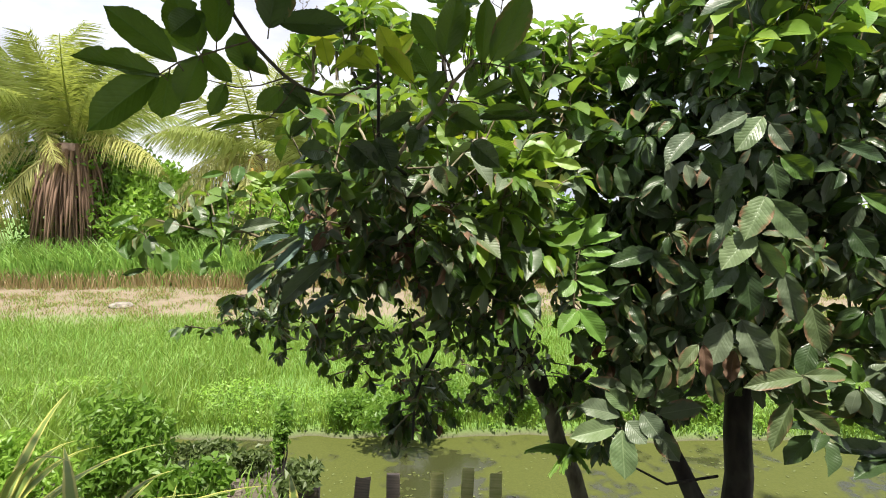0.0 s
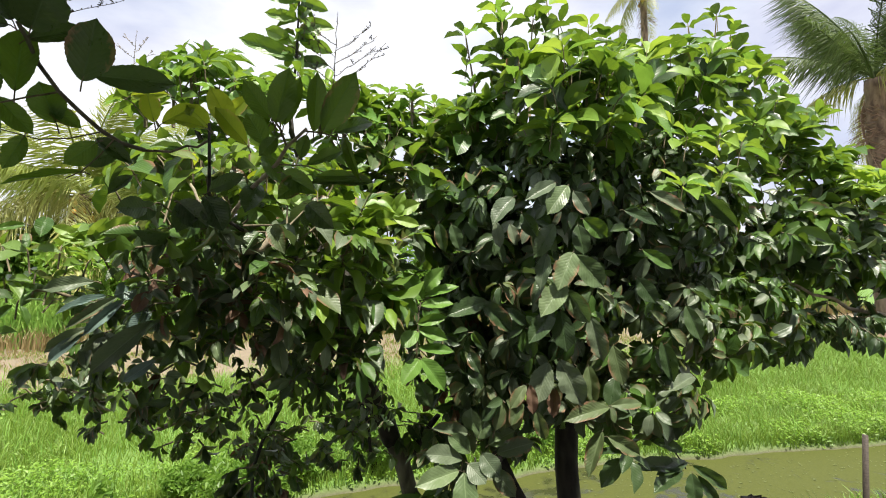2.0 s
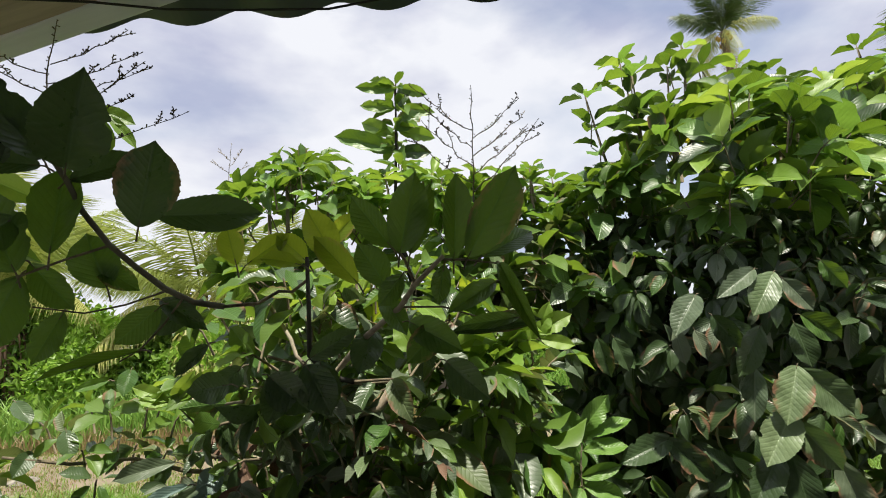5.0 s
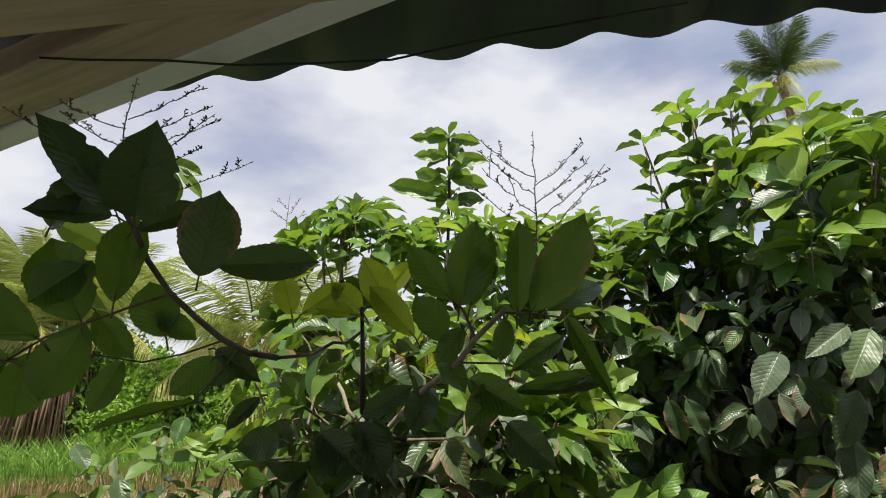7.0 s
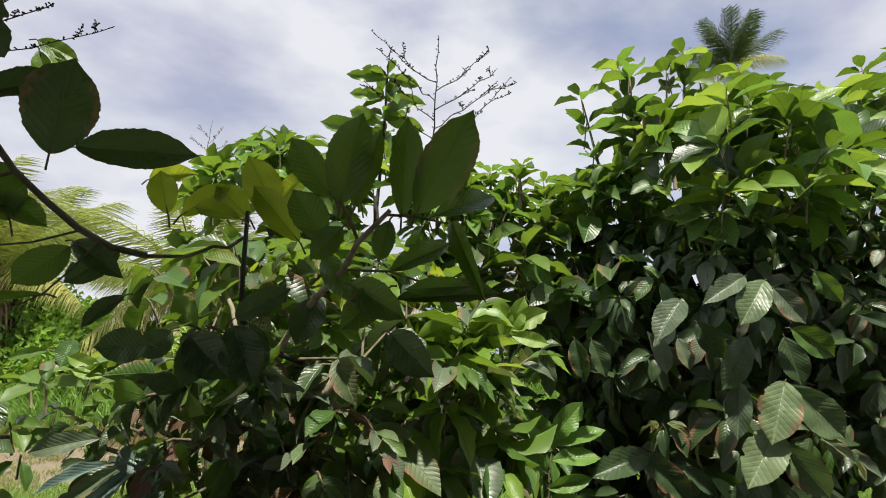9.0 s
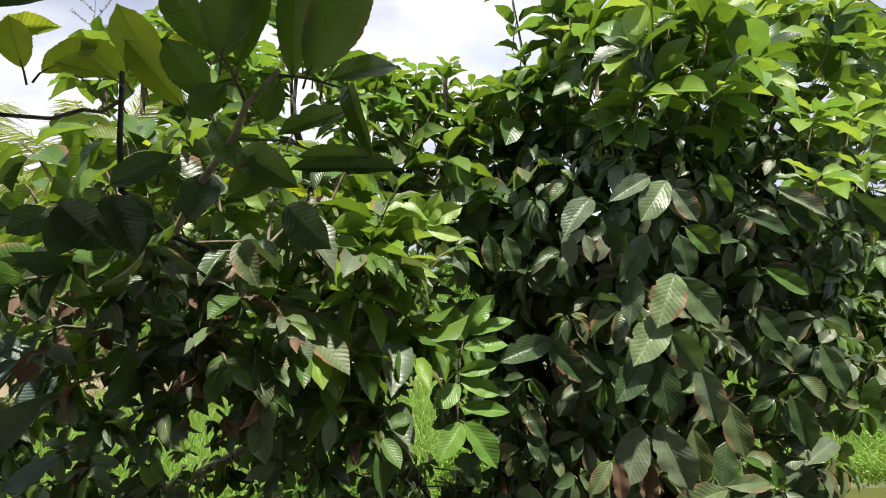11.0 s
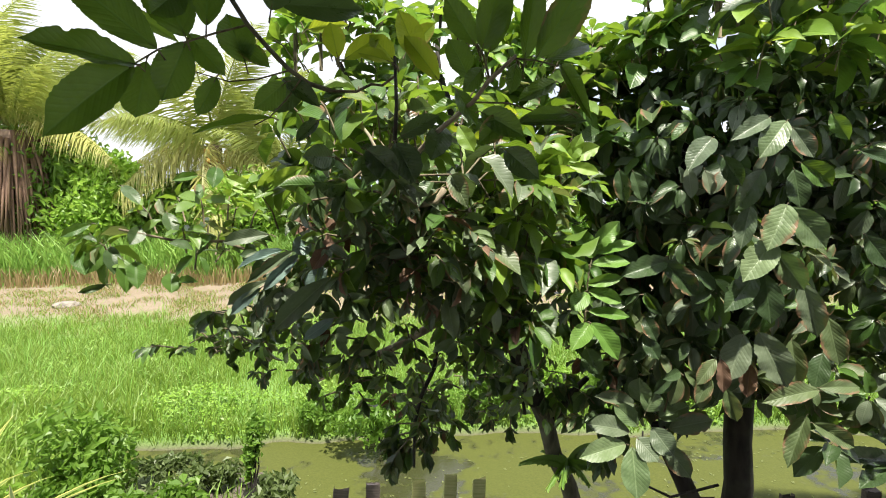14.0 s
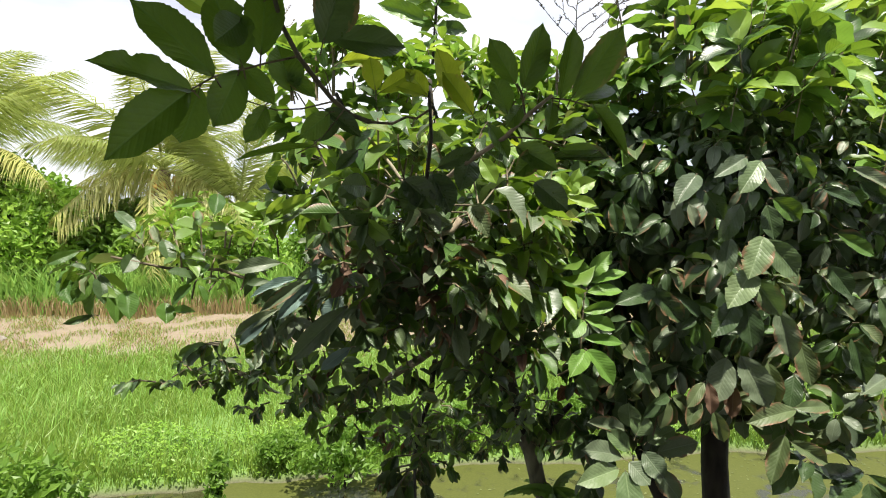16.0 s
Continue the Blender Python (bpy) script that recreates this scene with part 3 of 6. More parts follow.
def meadow_spot(rng):
    while True:
        y = 4.2 + 6.2 * rng.random() ** 1.3
        x = rng.uniform(-9, 18) * (0.45 + y * 0.06)
        patch = noise.noise(Vector((x * 0.8, y * 0.8, 9.0)))
        z = ground_height(x, y)
        if z > WATER + 0.03 and rng.random() < (1.0 if y < 8.2 else max(0.03, 1 - (y - 8.2) / 1.1)) * (0.65 + 0.6 * patch):
            return x, y, z


def tuft_spot(rng):
    while True:
        x, y = rng.uniform(-12, 14), rng.uniform(8.2, 12.0)
        if noise.noise(Vector((x * 1.3, y * 1.6, 2.0))) + rng.uniform(-0.25, 0.25) > 0.0:
            return x, y, ground_height(x, y)


def left_bank_spot(rng):
    while True:
        x, y = rng.uniform(-7, -2.6), rng.uniform(2.0, 5.2)
        z = ground_height(x, y)
        if z > WATER + 0.02:
            return x, y, z


def reed_spot(rng):
    x, y = rng.uniform(-20, 18), rng.uniform(12.1, 13.6)
    return x, y, ground_height(x, y)


def straw_spot(rng):
    x, y = rng.uniform(-20, 18), rng.uniform(11.8, 12.3)
    return x, y, ground_height(x, y)


def near_bank_spot(rng):
    x, y = rng.uniform(-3.2, 6.5), rng.uniform(1.7, 2.95)
    y += 0.9 * rng.random() * (x < -1.0)
    return x, y, ground_height(x, y)


for name, label, args, mat in (
        ("meadow_grass", "bright green unmown grass on the far bank", (150000, meadow_spot, 0.15, 0.008, 11, 0.75), GRASS),
        ("short_tufts", "thin short green tufts on bare soil", (26000, tuft_spot, 0.07, 0.009, 16, 0.9), GRASS),
        ("dry_tufts", "thin dead stalks on bare soil", (16000, tuft_spot, 0.09, 0.009, 17, 1.1), STRAW),
        ("seed_grass", "scattered taller grass stalks in the meadow", (14000, meadow_spot, 0.3, 0.007, 18, 0.5), REED),
        ("bank_grass", "rank green grass beside the pond", (9000, left_bank_spot, 0.3, 0.014, 12, 0.5), GRASS),
        ("tall_grass", "tall fresh cane grass behind bare soil", (24000, reed_spot, 1.1, 0.035, 13, 0.45), REED),
        ("dry_grass", "straw-coloured dead stems at the foot of tall grass", (6000, straw_spot, 0.45, 0.02, 14, 0.4), STRAW),
        ("shore_grass", "short weeds on the shaded near bank", (5000, near_bank_spot, 0.14, 0.012, 15, 0.7), WEED)):
    tagged(part(name, blades(*args), mat, None), label, "grass", kind="stuff")


def clods(count, seed):
    """Broken lumps of earth on the near bank."""
    rng = random.Random(seed)
    verts, faces = [], []
    while count:
        x, y = rng.uniform(-2.6, 0.6), rng.uniform(2.5, 3.85)
        z = ground_height(x, y)
        if z < -0.3:
            continue
        count -= 1
        o, w = len(verts), rng.uniform(0.02, 0.06)
        for a in range(6):
            for h, f in ((-0.3, 1.0), (0.35, 0.8)):
                q = w * f * rng.uniform(0.7, 1.2)
                verts.append((x + q * math.cos(a * 1.047), y + q * math.sin(a * 1.047), z + w * h * rng.uniform(0.7, 1.3)))
        verts.append((x, y, z + w * 0.6))
        for a in range(6):
            c = (a + 1) % 6
            faces += [(o + a * 2, o + c * 2, o + c * 2 + 1), (o + a * 2, o + c * 2 + 1, o + a * 2 + 1), (o + a * 2 + 1, o + c * 2 + 1, o + 12)]
    return mesh_from("clods", verts, faces, smooth=False)


tagged(part("earth_clods", clods(260, 27), CLOD, None), "dark broken earth and rubble on the near bank", "rubble", kind="stuff")


def scatter_leaves(spots, size, seed, flat=0.9, cup=0.0):
    """Small four-sided leaves at the given points; normals mostly up when flat is near one."""
    rng = random.Random(seed)
    verts, faces = [], []
    for p in spots:
        p = Vector(p)
        n = Vector((rng.gauss(0, 1 - flat), rng.gauss(0, 1 - flat) - 0.15, 1 if flat > 0.5 else rng.uniform(-0.2, 1))).normalized()
        a = n.orthogonal().normalized()
        a = Matrix.Rotation(rng.uniform(0, 6.28), 3, n) @ a
        b = n.cross(a)
        s = size * rng.uniform(0.6, 1.3)
        o = len(verts)
        verts += [p - a * s * 0.5, p + b * s * 0.26 + n * cup * s, p + a * s * 0.5 - n * cup * s, p - b * s * 0.26 + n * cup * s]
        faces.append((o, o + 1, o + 2, o + 3))
    return mesh_from("leaves", [tuple(v) for v in verts], faces, smooth=False)


rng = random.Random(21)
spots = []
while len(spots) < 1100:
    x, y = rng.uniform(-2.5, 11) , rng.uniform(3.2, 4.95)
    if noise.noise(Vector((x * 0.9, y * 1.4, 5.0))) + 0.3 * (x > 1.2) > 0.08:
        spots.append((x, y, WATER + 0.006))
me = scatter_leaves(spots, 0.03, 22, 0.97)
me.materials.append(POND_LEAF)
tagged(part("floating_weed", me, None, None), "pale green floating leaves on the pond", "pond weed", kind="stuff")

spots = []
while len(spots) < 13000:
    x, y = rng.uniform(-4.5, 9), rng.uniform(4.2, 5.6)
    z = ground_height(x, y)
    lush = noise.noise(Vector((x * 1.1, y * 1.5, 8.0)))
    if z > WATER and lush + rng.uniform(-0.2, 0.2) > 0.02:
        spots.append((x, y, z + rng.uniform(0.02, 0.16 + 0.2 * max(0.0, lush))))
me = scatter_leaves(spots, 0.045, 24, 0.6, 0.1)
me.materials.append(SHRUB)
tagged(part("shore_weed", me, None, None), "bright green leafy weeds along the far pond edge", "weeds", kind="stuff")
rng = random.Random(25)
spots = []
while len(spots) < 7000:
    x, y, z = meadow_spot(rng)
    if noise.noise(Vector((x * 1.7, y * 1.7, 3.0))) > 0.12:
        spots.append((x, y, z + rng.uniform(0.03, 0.16)))
me = scatter_leaves(spots, 0.05, 26, 0.6, 0.1)
me.materials.append(WEED)
tagged(part("meadow_weed", me, None, None), "patches of broad-leaved weeds in the grass", "weeds", kind="stuff")

# ---- eave over the camera ----
ROOF_TURN = Matrix.Rotation(radians(-6.2), 4, "Z")


def build_roof():
    root = thing("eave_roof", (0, 0.915, 2.405), "dark corrugated roof sheet on timber rafters", "roof", kind="structure")
    verts, faces = [], []
    # The sheet's unseen depth behind the eave is made up and blocks sky light.
    nx, ny, pitch = 640, 12, 0.148
    for j in range(ny + 1):
        for i in range(nx + 1):
            x, s = -3.2 + 7.6 * i / nx, j / ny
            verts.append((x, 0.06 - s * 3.3, 0.01 * (1 - 2 * abs(math.cos(math.pi * x / pitch)) ** 1.6) + s * 0.7))
    w = nx + 1
    faces = [(j * w + i, j * w + i + 1, (j + 1) * w + i + 1, (j + 1) * w + i) for j in range(ny) for i in range(nx)]
    ob = part("roof_sheet", mesh_from("roof_sheet", verts, faces), SHEET, root)
    ob.matrix_basis = ROOF_TURN
    ob.modifiers.new("thickness", "SOLIDIFY").thickness = 0.006

    def beam(name, a, b, size, mat, label):
        a, b = Vector(a), Vector(b)
        bm = box(bmesh.new(), ((b - a).length, size[0], size[1]), Matrix(), 0.004)
        o = part(name, bm, mat, root, label)
        d = (b - a).normalized()
        side = (Vector((0, 0, 1)) if abs(d.z) < 0.9 else Vector((0, 1, 0))).cross(d).normalized()
        m = Matrix((d, side, d.cross(side))).transposed().to_4x4()
        m.translation = (a + b) / 2
        set_under(o, root, m)

    beam("rafter", (-1.6, 1.435, 2.355), (0.5, 0.532, 2.355), (0.038, 0.04), WHITE_TIMBER, "pale painted rafter")
    beam("rafter", (-1.5, 1.295, 2.362), (0.5, 0.515, 2.362), (0.072, 0.05), TIMBER, "rough brown rafter")
    beam("purlin", (-1.9, 0.89, 2.358), (0.6, 0.66, 2.358), (0.12, 0.05), TIMBER, "rough brown purlin")
    wire = Tubes()
    wire.add([(-0.5, 0.86, 2.335), (-0.45, 0.863, 2.332), (-0.348, 0.868, 2.33), (-0.268, 0.882, 2.33), (-0.179, 0.887, 2.332), (-0.072, 0.89, 2.335), (0.068, 0.865, 2.345), (0.3, 0.85, 2.37)], [0.0016] * 8, 5)
    o = part("wire", wire.mesh("wire"), WIRE, root)
    set_under(o, root, Matrix())


build_roof()
# Out of view: a wall added to hold back light from behind.
bm = box(bmesh.new(), (7.4, 0.16, 3.0), Matrix.Translation((0.5, -2.35, 1.5)))
tagged(part("wall_south", bm, PLASTER, None), "unseen plain cement wall, added to cut light from behind", "wall", kind="structure")
# Out of view: an added floor, pale so that it lights the rafters.
bm = box(bmesh.new(), (7.4, 3.0, 0.12), Matrix.Translation((0.5, -0.75, 0.03)), 0.01)
tagged(part("floor", bm, CEMENT, None), "unseen plain cement floor, lightened to bounce light up", "floor", kind="structure")

# ---- the tree in front ----
ft = Tree("tree", (0.9, 2.35, -0.05), "leaning broad-leaved tree with drooping shoots and scorched leaves", 31, single=1.32)
ft.limb(bend((0.85, 2.35, -0.1), (0.43, 2.25, 1.0), 0.0, 7, 0.01), 0.046, 0.036, OLIVE_BARK, "trunk")
ft.limb(bend((0.45, 2.26, 0.95), (0.2, 1.9, 1.52), 0.02, 6, 0.015), 0.045, 0.03)
ft.limb(bend((0.52, 2.27, 0.85), (0.66, 2.2, 1.06), 0.0, 4, 0.01), 0.02, 0.012)
ft.limb(bend((0.2, 1.9, 1.5), (-0.42, 1.85, 1.2), 0.03, 7, 0.015), 0.02, 0.008, PALE_BARK)
ft.limb(bend((0.2, 1.9, 1.5), (-0.1, 1.36, 1.84), 0.03, 7, 0.02), 0.02, 0.01, PALE_BARK)
ft.limb([(-0.1, 1.36, 1.84), (-0.13, 1.34, 1.8), (-0.1, 1.33, 1.78), (-0.05, 1.32, 1.79), (-0.03, 1.32, 1.82)], 0.01, 0.008, PALE_BARK)
ft.limb([(-0.1, 1.36, 1.84), (-0.13, 1.22, 1.86), (-0.142, 1.1, 1.9), (-0.138, 1.08, 1.96), (-0.141, 1.09, 2.05)], 0.005, 0.003)
ft.limb([(-0.14, 1.09, 2.015), (-0.165, 1.095, 1.998), (-0.185, 1.095, 2.0), (-0.212, 1.08, 1.982), (-0.262, 1.06, 1.978)], 0.0024, 0.0026, TWIG)
ft.limb([(-0.255, 1.06, 1.978), (-0.29, 1.04, 1.985), (-0.32, 1.02, 2.004), (-0.347, 1.0, 2.031), (-0.373, 0.98, 2.06), (-0.396, 0.96, 2.1), (-0.405, 0.94, 2.135), (-0.41, 0.92, 2.155)], 0.0045, 0.0035, OLIVE_BARK)
ft.limb([(-0.376, 0.98, 2.058), (-0.42, 0.97, 2.041), (-0.456, 0.95, 2.02), (-0.487, 0.93, 2.002), (-0.516, 0.92, 1.978)], 0.002, 0.0012, TWIG)
ft.limb([(-0.32, 1.02, 2.0), (-0.37, 1.02, 1.985), (-0.41, 1.0, 1.975), (-0.46, 0.98, 1.985)], 0.0016, 0.001, TWIG)
ft.limb([(-0.3, 1.03, 1.99), (-0.325, 1.03, 1.955), (-0.353, 1.03, 1.925), (-0.38, 1.03, 1.91)], 0.0016, 0.001, TWIG)
ft.limb([(-0.14, 1.3, 1.85), (-0.063, 1.15, 1.92), (-0.002, 1.05, 1.959), (0.021, 1.0, 1.986), (0.06, 0.97, 2.019)], 0.006, 0.003, PALE_BARK)
ft.limb([(0.006, 1.04, 1.965), (0.02, 1.0, 1.99), (0.008, 0.98, 2.019), (-0.005, 0.97, 2.035)], 0.0028, 0.0018, TWIG)
ft.limb([(0.055, 0.975, 2.015), (0.09, 0.97, 2.012), (0.135, 0.98, 2.006)], 0.002, 0.0012, TWIG)
ft.limb([(0.0, 1.05, 1.96), (0.06, 1.03, 1.955), (0.11, 1.01, 1.935), (0.16, 1.01, 1.93)], 0.0018, 0.001, TWIG)
ft.limb([(-0.25, 1.3, 2.0), (-0.2, 1.25, 1.93), (-0.185, 1.22, 1.9), (-0.16, 1.22, 1.87)], 0.004, 0.003, PALE_BARK)
ft.limb([(0.24, 1.7, 1.7), (0.284, 1.54, 1.788), (0.315, 1.525, 1.84), (0.312, 1.52, 1.885)], 0.004, 0.002, PALE_BARK)
ft.limb([(0.43, 1.8, 1.3), (0.429, 1.63, 1.379), (0.43, 1.62, 1.482), (0.437, 1.62, 1.58), (0.45, 1.62, 1.65)], 0.004, 0.0016, TWIG)
ft.limb([(0.0, 2.06, 2.3), (0.014, 2.06, 2.478), (0.026, 2.06, 2.68), (0.036, 2.06, 2.885)], 0.007, 0.003)
ft.limb([(-0.5, 1.66, 1.72), (-0.49, 1.56, 1.77), (-0.508, 1.5, 1.82)], 0.003, 0.0015, TWIG)
ft.limb(bend((0.15, 1.9, 1.6), (0.0, 2.05, 2.4), 0.0, 8, 0.02), 0.03, 0.008)
ft.limb(bend((0.18, 1.9, 1.55), (0.45, 2.2, 2.4), 0.0, 7, 0.02), 0.024, 0.008)
ft.limb(bend((0.1, 1.88, 1.7), (-0.35, 1.97, 2.3), 0.0, 7, 0.02), 0.022, 0.007)
ft.limb(bend((0.1, 1.85, 1.6), (-0.92, 1.6, 1.72), 0.03, 8, 0.02), 0.009, 0.003, TWIG)
ft.limb(bend((0.25, 1.95, 1.45), (0.3, 1.85, 1.05), -0.02, 5, 0.02), 0.014, 0.006)
ft.limb(bend((0.0, 1.87, 1.35), (-0.1, 1.6, 1.0), -0.03, 5, 0.02), 0.01, 0.004)


def upright_shoot(tree, foot, height, length, kinds):
    """A thin leader with three or four tiers of leaves."""
    r = tree.rng
    foot = Vector(foot)
    tip = foot + Vector((r.gauss(0, 0.08), r.gauss(0, 0.08), 1)) * height
    tree.twigs.add([foot - Vector((0, 0, 0.12)), foot, tip], [0.007, 0.006, 0.002], 5)
    n = max(2, int(height / (length * 0.75)))
    for k in range(n):
        f = (k + 1) / n
        tree.rosette(foot.lerp(tip, f), (r.gauss(0, 0.15), r.gauss(0, 0.15), 1), r.randint(4, 6), length * (1.0 - 0.3 * f), kinds, 0.15, 0.54, 0.35)


OUTER_TWIG = [
    (-0.516, 0.92, 1.976, -0.591, 0.82, 1.983, 0.052), (-0.518, 0.92, 1.975, -0.572, 0.82, 1.876, 0.059), (-0.510, 0.94, 1.987, -0.543, 0.97, 1.908, 0.056),
    (-0.456, 0.95, 2.020, -0.482, 0.93, 1.936, 0.059), (-0.485, 0.92, 1.999, -0.550, 0.84, 2.062, 0.057), (-0.448, 0.93, 2.021, -0.479, 0.90, 2.111, 0.072),
    (-0.425, 0.95, 2.045, -0.417, 0.95, 2.157, 0.060), (-0.460, 0.97, 2.039, -0.411, 0.97, 1.981, 0.039), (-0.423, 0.98, 1.976, -0.448, 0.97, 1.917, 0.035),
    (-0.384, 1.00, 2.007, -0.403, 0.98, 2.073, 0.059), (-0.353, 1.03, 1.923, -0.469, 1.00, 1.897, 0.018), (-0.325, 1.02, 1.980, -0.367, 1.00, 1.934, 0.042),
    (-0.446, 0.92, 2.085, -0.469, 0.88, 2.039, 0.050), (-0.402, 1.00, 2.042, -0.348, 1.00, 2.004, 0.033)]
UPPER_TWIG = [
    (-0.382, 0.90, 2.136, -0.311, 0.80, 2.184, 0.075), (-0.408, 0.90, 2.148, -0.423, 0.80, 2.208, 0.051), (-0.423, 0.92, 2.148, -0.475, 0.86, 2.139, 0.037),
    (-0.408, 0.95, 2.139, -0.327, 0.95, 2.167, 0.039), (-0.333, 0.97, 2.079, -0.298, 0.93, 2.172, 0.075), (-0.325, 1.00, 2.101, -0.198, 1.02, 2.106, 0.054),
    (-0.277, 1.06, 1.925, -0.311, 1.04, 1.889, 0.025), (-0.334, 1.04, 1.991, -0.273, 1.03, 1.951, 0.030), (-0.505, 0.93, 2.140, -0.413, 0.86, 2.177, 0.039)]
SUNLIT_TWIG = [
    (-0.480, 1.12, 2.325, -0.427, 1.12, 2.300, 0.030), (-0.475, 1.12, 2.307, -0.458, 1.12, 2.253, 0.028), (-0.462, 1.12, 2.311, -0.418, 1.12, 2.257, 0.022),
    (-0.600, 1.06, 2.192, -0.521, 1.06, 2.154, 0.041), (-0.615, 1.06, 2.118, -0.523, 1.06, 2.066, 0.029)]
CENTRE_TWIG = [
    (0.092, 0.96, 2.014, 0.150, 0.89, 2.106, 0.061), (0.074, 0.97, 2.013, 0.081, 0.92, 2.113, 0.040), (0.002, 0.96, 2.024, 0.026, 0.92, 2.117, 0.054),
    (0.016, 0.98, 2.026, 0.047, 0.95, 2.114, 0.033), (-0.008, 0.97, 2.034, -0.058, 0.95, 2.098, 0.043), (0.114, 0.98, 2.016, 0.200, 1.00, 2.059, 0.038),
    (-0.018, 0.98, 1.982, -0.047, 0.95, 2.034, 0.044), (0.004, 0.97, 1.997, -0.025, 0.95, 1.959, 0.032), (0.136, 0.97, 2.004, 0.150, 0.88, 1.913, 0.023),
    (0.060, 0.97, 2.006, 0.048, 0.95, 1.959, 0.028), (0.132, 0.99, 1.982, 0.065, 0.95, 1.946, 0.031), (-0.029, 1.07, 1.987, 0.003, 1.04, 1.926, 0.036),
    (0.162, 1.00, 1.931, 0.087, 0.97, 1.927, 0.022), (0.011, 1.02, 1.936, 0.073, 0.98, 1.895, 0.045)]
TIPPED_TWIG = [
    (-0.098, 1.08, 2.046, -0.130, 1.04, 2.110, 0.052), (-0.244, 1.08, 2.042, -0.253, 1.06, 2.095, 0.042), (-0.234, 1.10, 2.046, -0.171, 1.08, 2.084, 0.038),
    (-0.142, 1.10, 2.043, -0.180, 1.08, 2.086, 0.040), (-0.147, 1.08, 2.036, -0.200, 1.06, 2.051, 0.026), (-0.062, 1.06, 2.000, -0.116, 1.03, 2.067, 0.042),
    (-0.116, 1.15, 2.081, -0.067, 1.12, 2.123, 0.036), (-0.308, 1.15, 2.116, -0.235, 1.12, 2.119, 0.032)]
BRIGHT_TWIG = [
    (0.027, 1.20, 1.979, 0.072, 1.15, 1.940, 0.036), (-0.124, 1.28, 2.013, -0.163, 1.26, 1.963, 0.045), (-0.009, 1.20, 1.946, 0.018, 1.18, 1.892, 0.038)]
LOW_TWIG = [
    (-0.192, 1.06, 1.875, -0.138, 1.04, 1.827, 0.055), (-0.140, 1.06, 1.887, -0.106, 1.04, 1.821, 0.055), (0.060, 1.02, 1.932, 0.006, 1.00, 1.883, 0.044),
    (0.069, 1.02, 1.917, 0.202, 1.02, 1.931, 0.028), (-0.131, 1.04, 1.896, -0.067, 1.02, 1.929, 0.033), (0.062, 1.06, 1.877, 0.110, 1.02, 1.826, 0.050),
    (-0.166, 1.08, 1.878, -0.188, 1.04, 1.819, 0.053), (-0.124, 1.08, 1.891, -0.110, 1.05, 1.818, 0.048), (-0.260, 1.10, 1.866, -0.299, 1.06, 1.862, 0.047),
    (-0.271, 1.20, 1.888, -0.306, 1.18, 1.853, 0.044), (-0.045, 1.15, 1.933, -0.070, 1.12, 1.871, 0.053), (-0.310, 1.10, 1.992, -0.363, 1.08, 1.947, 0.039)]
SILVER = [
    (-0.294, 1.30, 1.615, -0.411, 1.24, 1.515, 0.049), (-0.306, 1.32, 1.634, -0.351, 1.30, 1.588, 0.046), (-0.417, 1.36, 1.674, -0.509, 1.32, 1.643, 0.027),
    (-0.392, 1.36, 1.672, -0.488, 1.32, 1.606, 0.030), (-0.380, 1.36, 1.663, -0.452, 1.32, 1.586, 0.032), (-0.463, 1.40, 1.597, -0.560, 1.38, 1.547, 0.026),
    (-0.480, 1.40, 1.578, -0.548, 1.38, 1.519, 0.028), (-0.289, 1.30, 1.519, -0.353, 1.28, 1.477, 0.029), (-0.457, 1.40, 1.710, -0.552, 1.36, 1.702, 0.036),
    (-0.346, 1.34, 1.692, -0.375, 1.30, 1.683, 0.049)]
FRESH = [
    (0.449, 1.62, 1.656, 0.521, 1.60, 1.739, 0.057), (0.455, 1.62, 1.641, 0.573, 1.60, 1.683, 0.043), (0.443, 1.61, 1.611, 0.547, 1.58, 1.625, 0.050),
    (0.451, 1.62, 1.631, 0.382, 1.60, 1.723, 0.064), (0.428, 1.61, 1.583, 0.346, 1.58, 1.650, 0.063), (0.419, 1.61, 1.560, 0.311, 1.58, 1.604, 0.042),
    (0.431, 1.61, 1.549, 0.524, 1.58, 1.574, 0.039), (0.435, 1.61, 1.528, 0.526, 1.58, 1.501, 0.046), (0.429, 1.60, 1.523, 0.369, 1.56, 1.491, 0.058),
    (0.434, 1.61, 1.466, 0.549, 1.58, 1.456, 0.042), (0.439, 1.60, 1.431, 0.511, 1.55, 1.339, 0.062), (0.434, 1.60, 1.429, 0.368, 1.55, 1.370, 0.061)]
FLUSH = [
    (0.306, 1.52, 1.887, 0.233, 1.50, 1.980, 0.047), (0.315, 1.52, 1.887, 0.308, 1.50, 1.975, 0.054), (0.322, 1.52, 1.894, 0.366, 1.50, 1.980, 0.047),
    (0.329, 1.52, 1.911, 0.414, 1.50, 1.951, 0.051), (0.334, 1.51, 1.896, 0.411, 1.49, 1.877, 0.037), (0.301, 1.51, 1.896, 0.227, 1.49, 1.917, 0.036),
    (-0.515, 1.50, 1.821, -0.583, 1.48, 1.861, 0.031), (-0.508, 1.50, 1.821, -0.460, 1.48, 1.879, 0.034), (-0.501, 1.50, 1.821, -0.394, 1.48, 1.886, 0.037),
    (-0.515, 1.50, 1.818, -0.570, 1.48, 1.830, 0.028)]
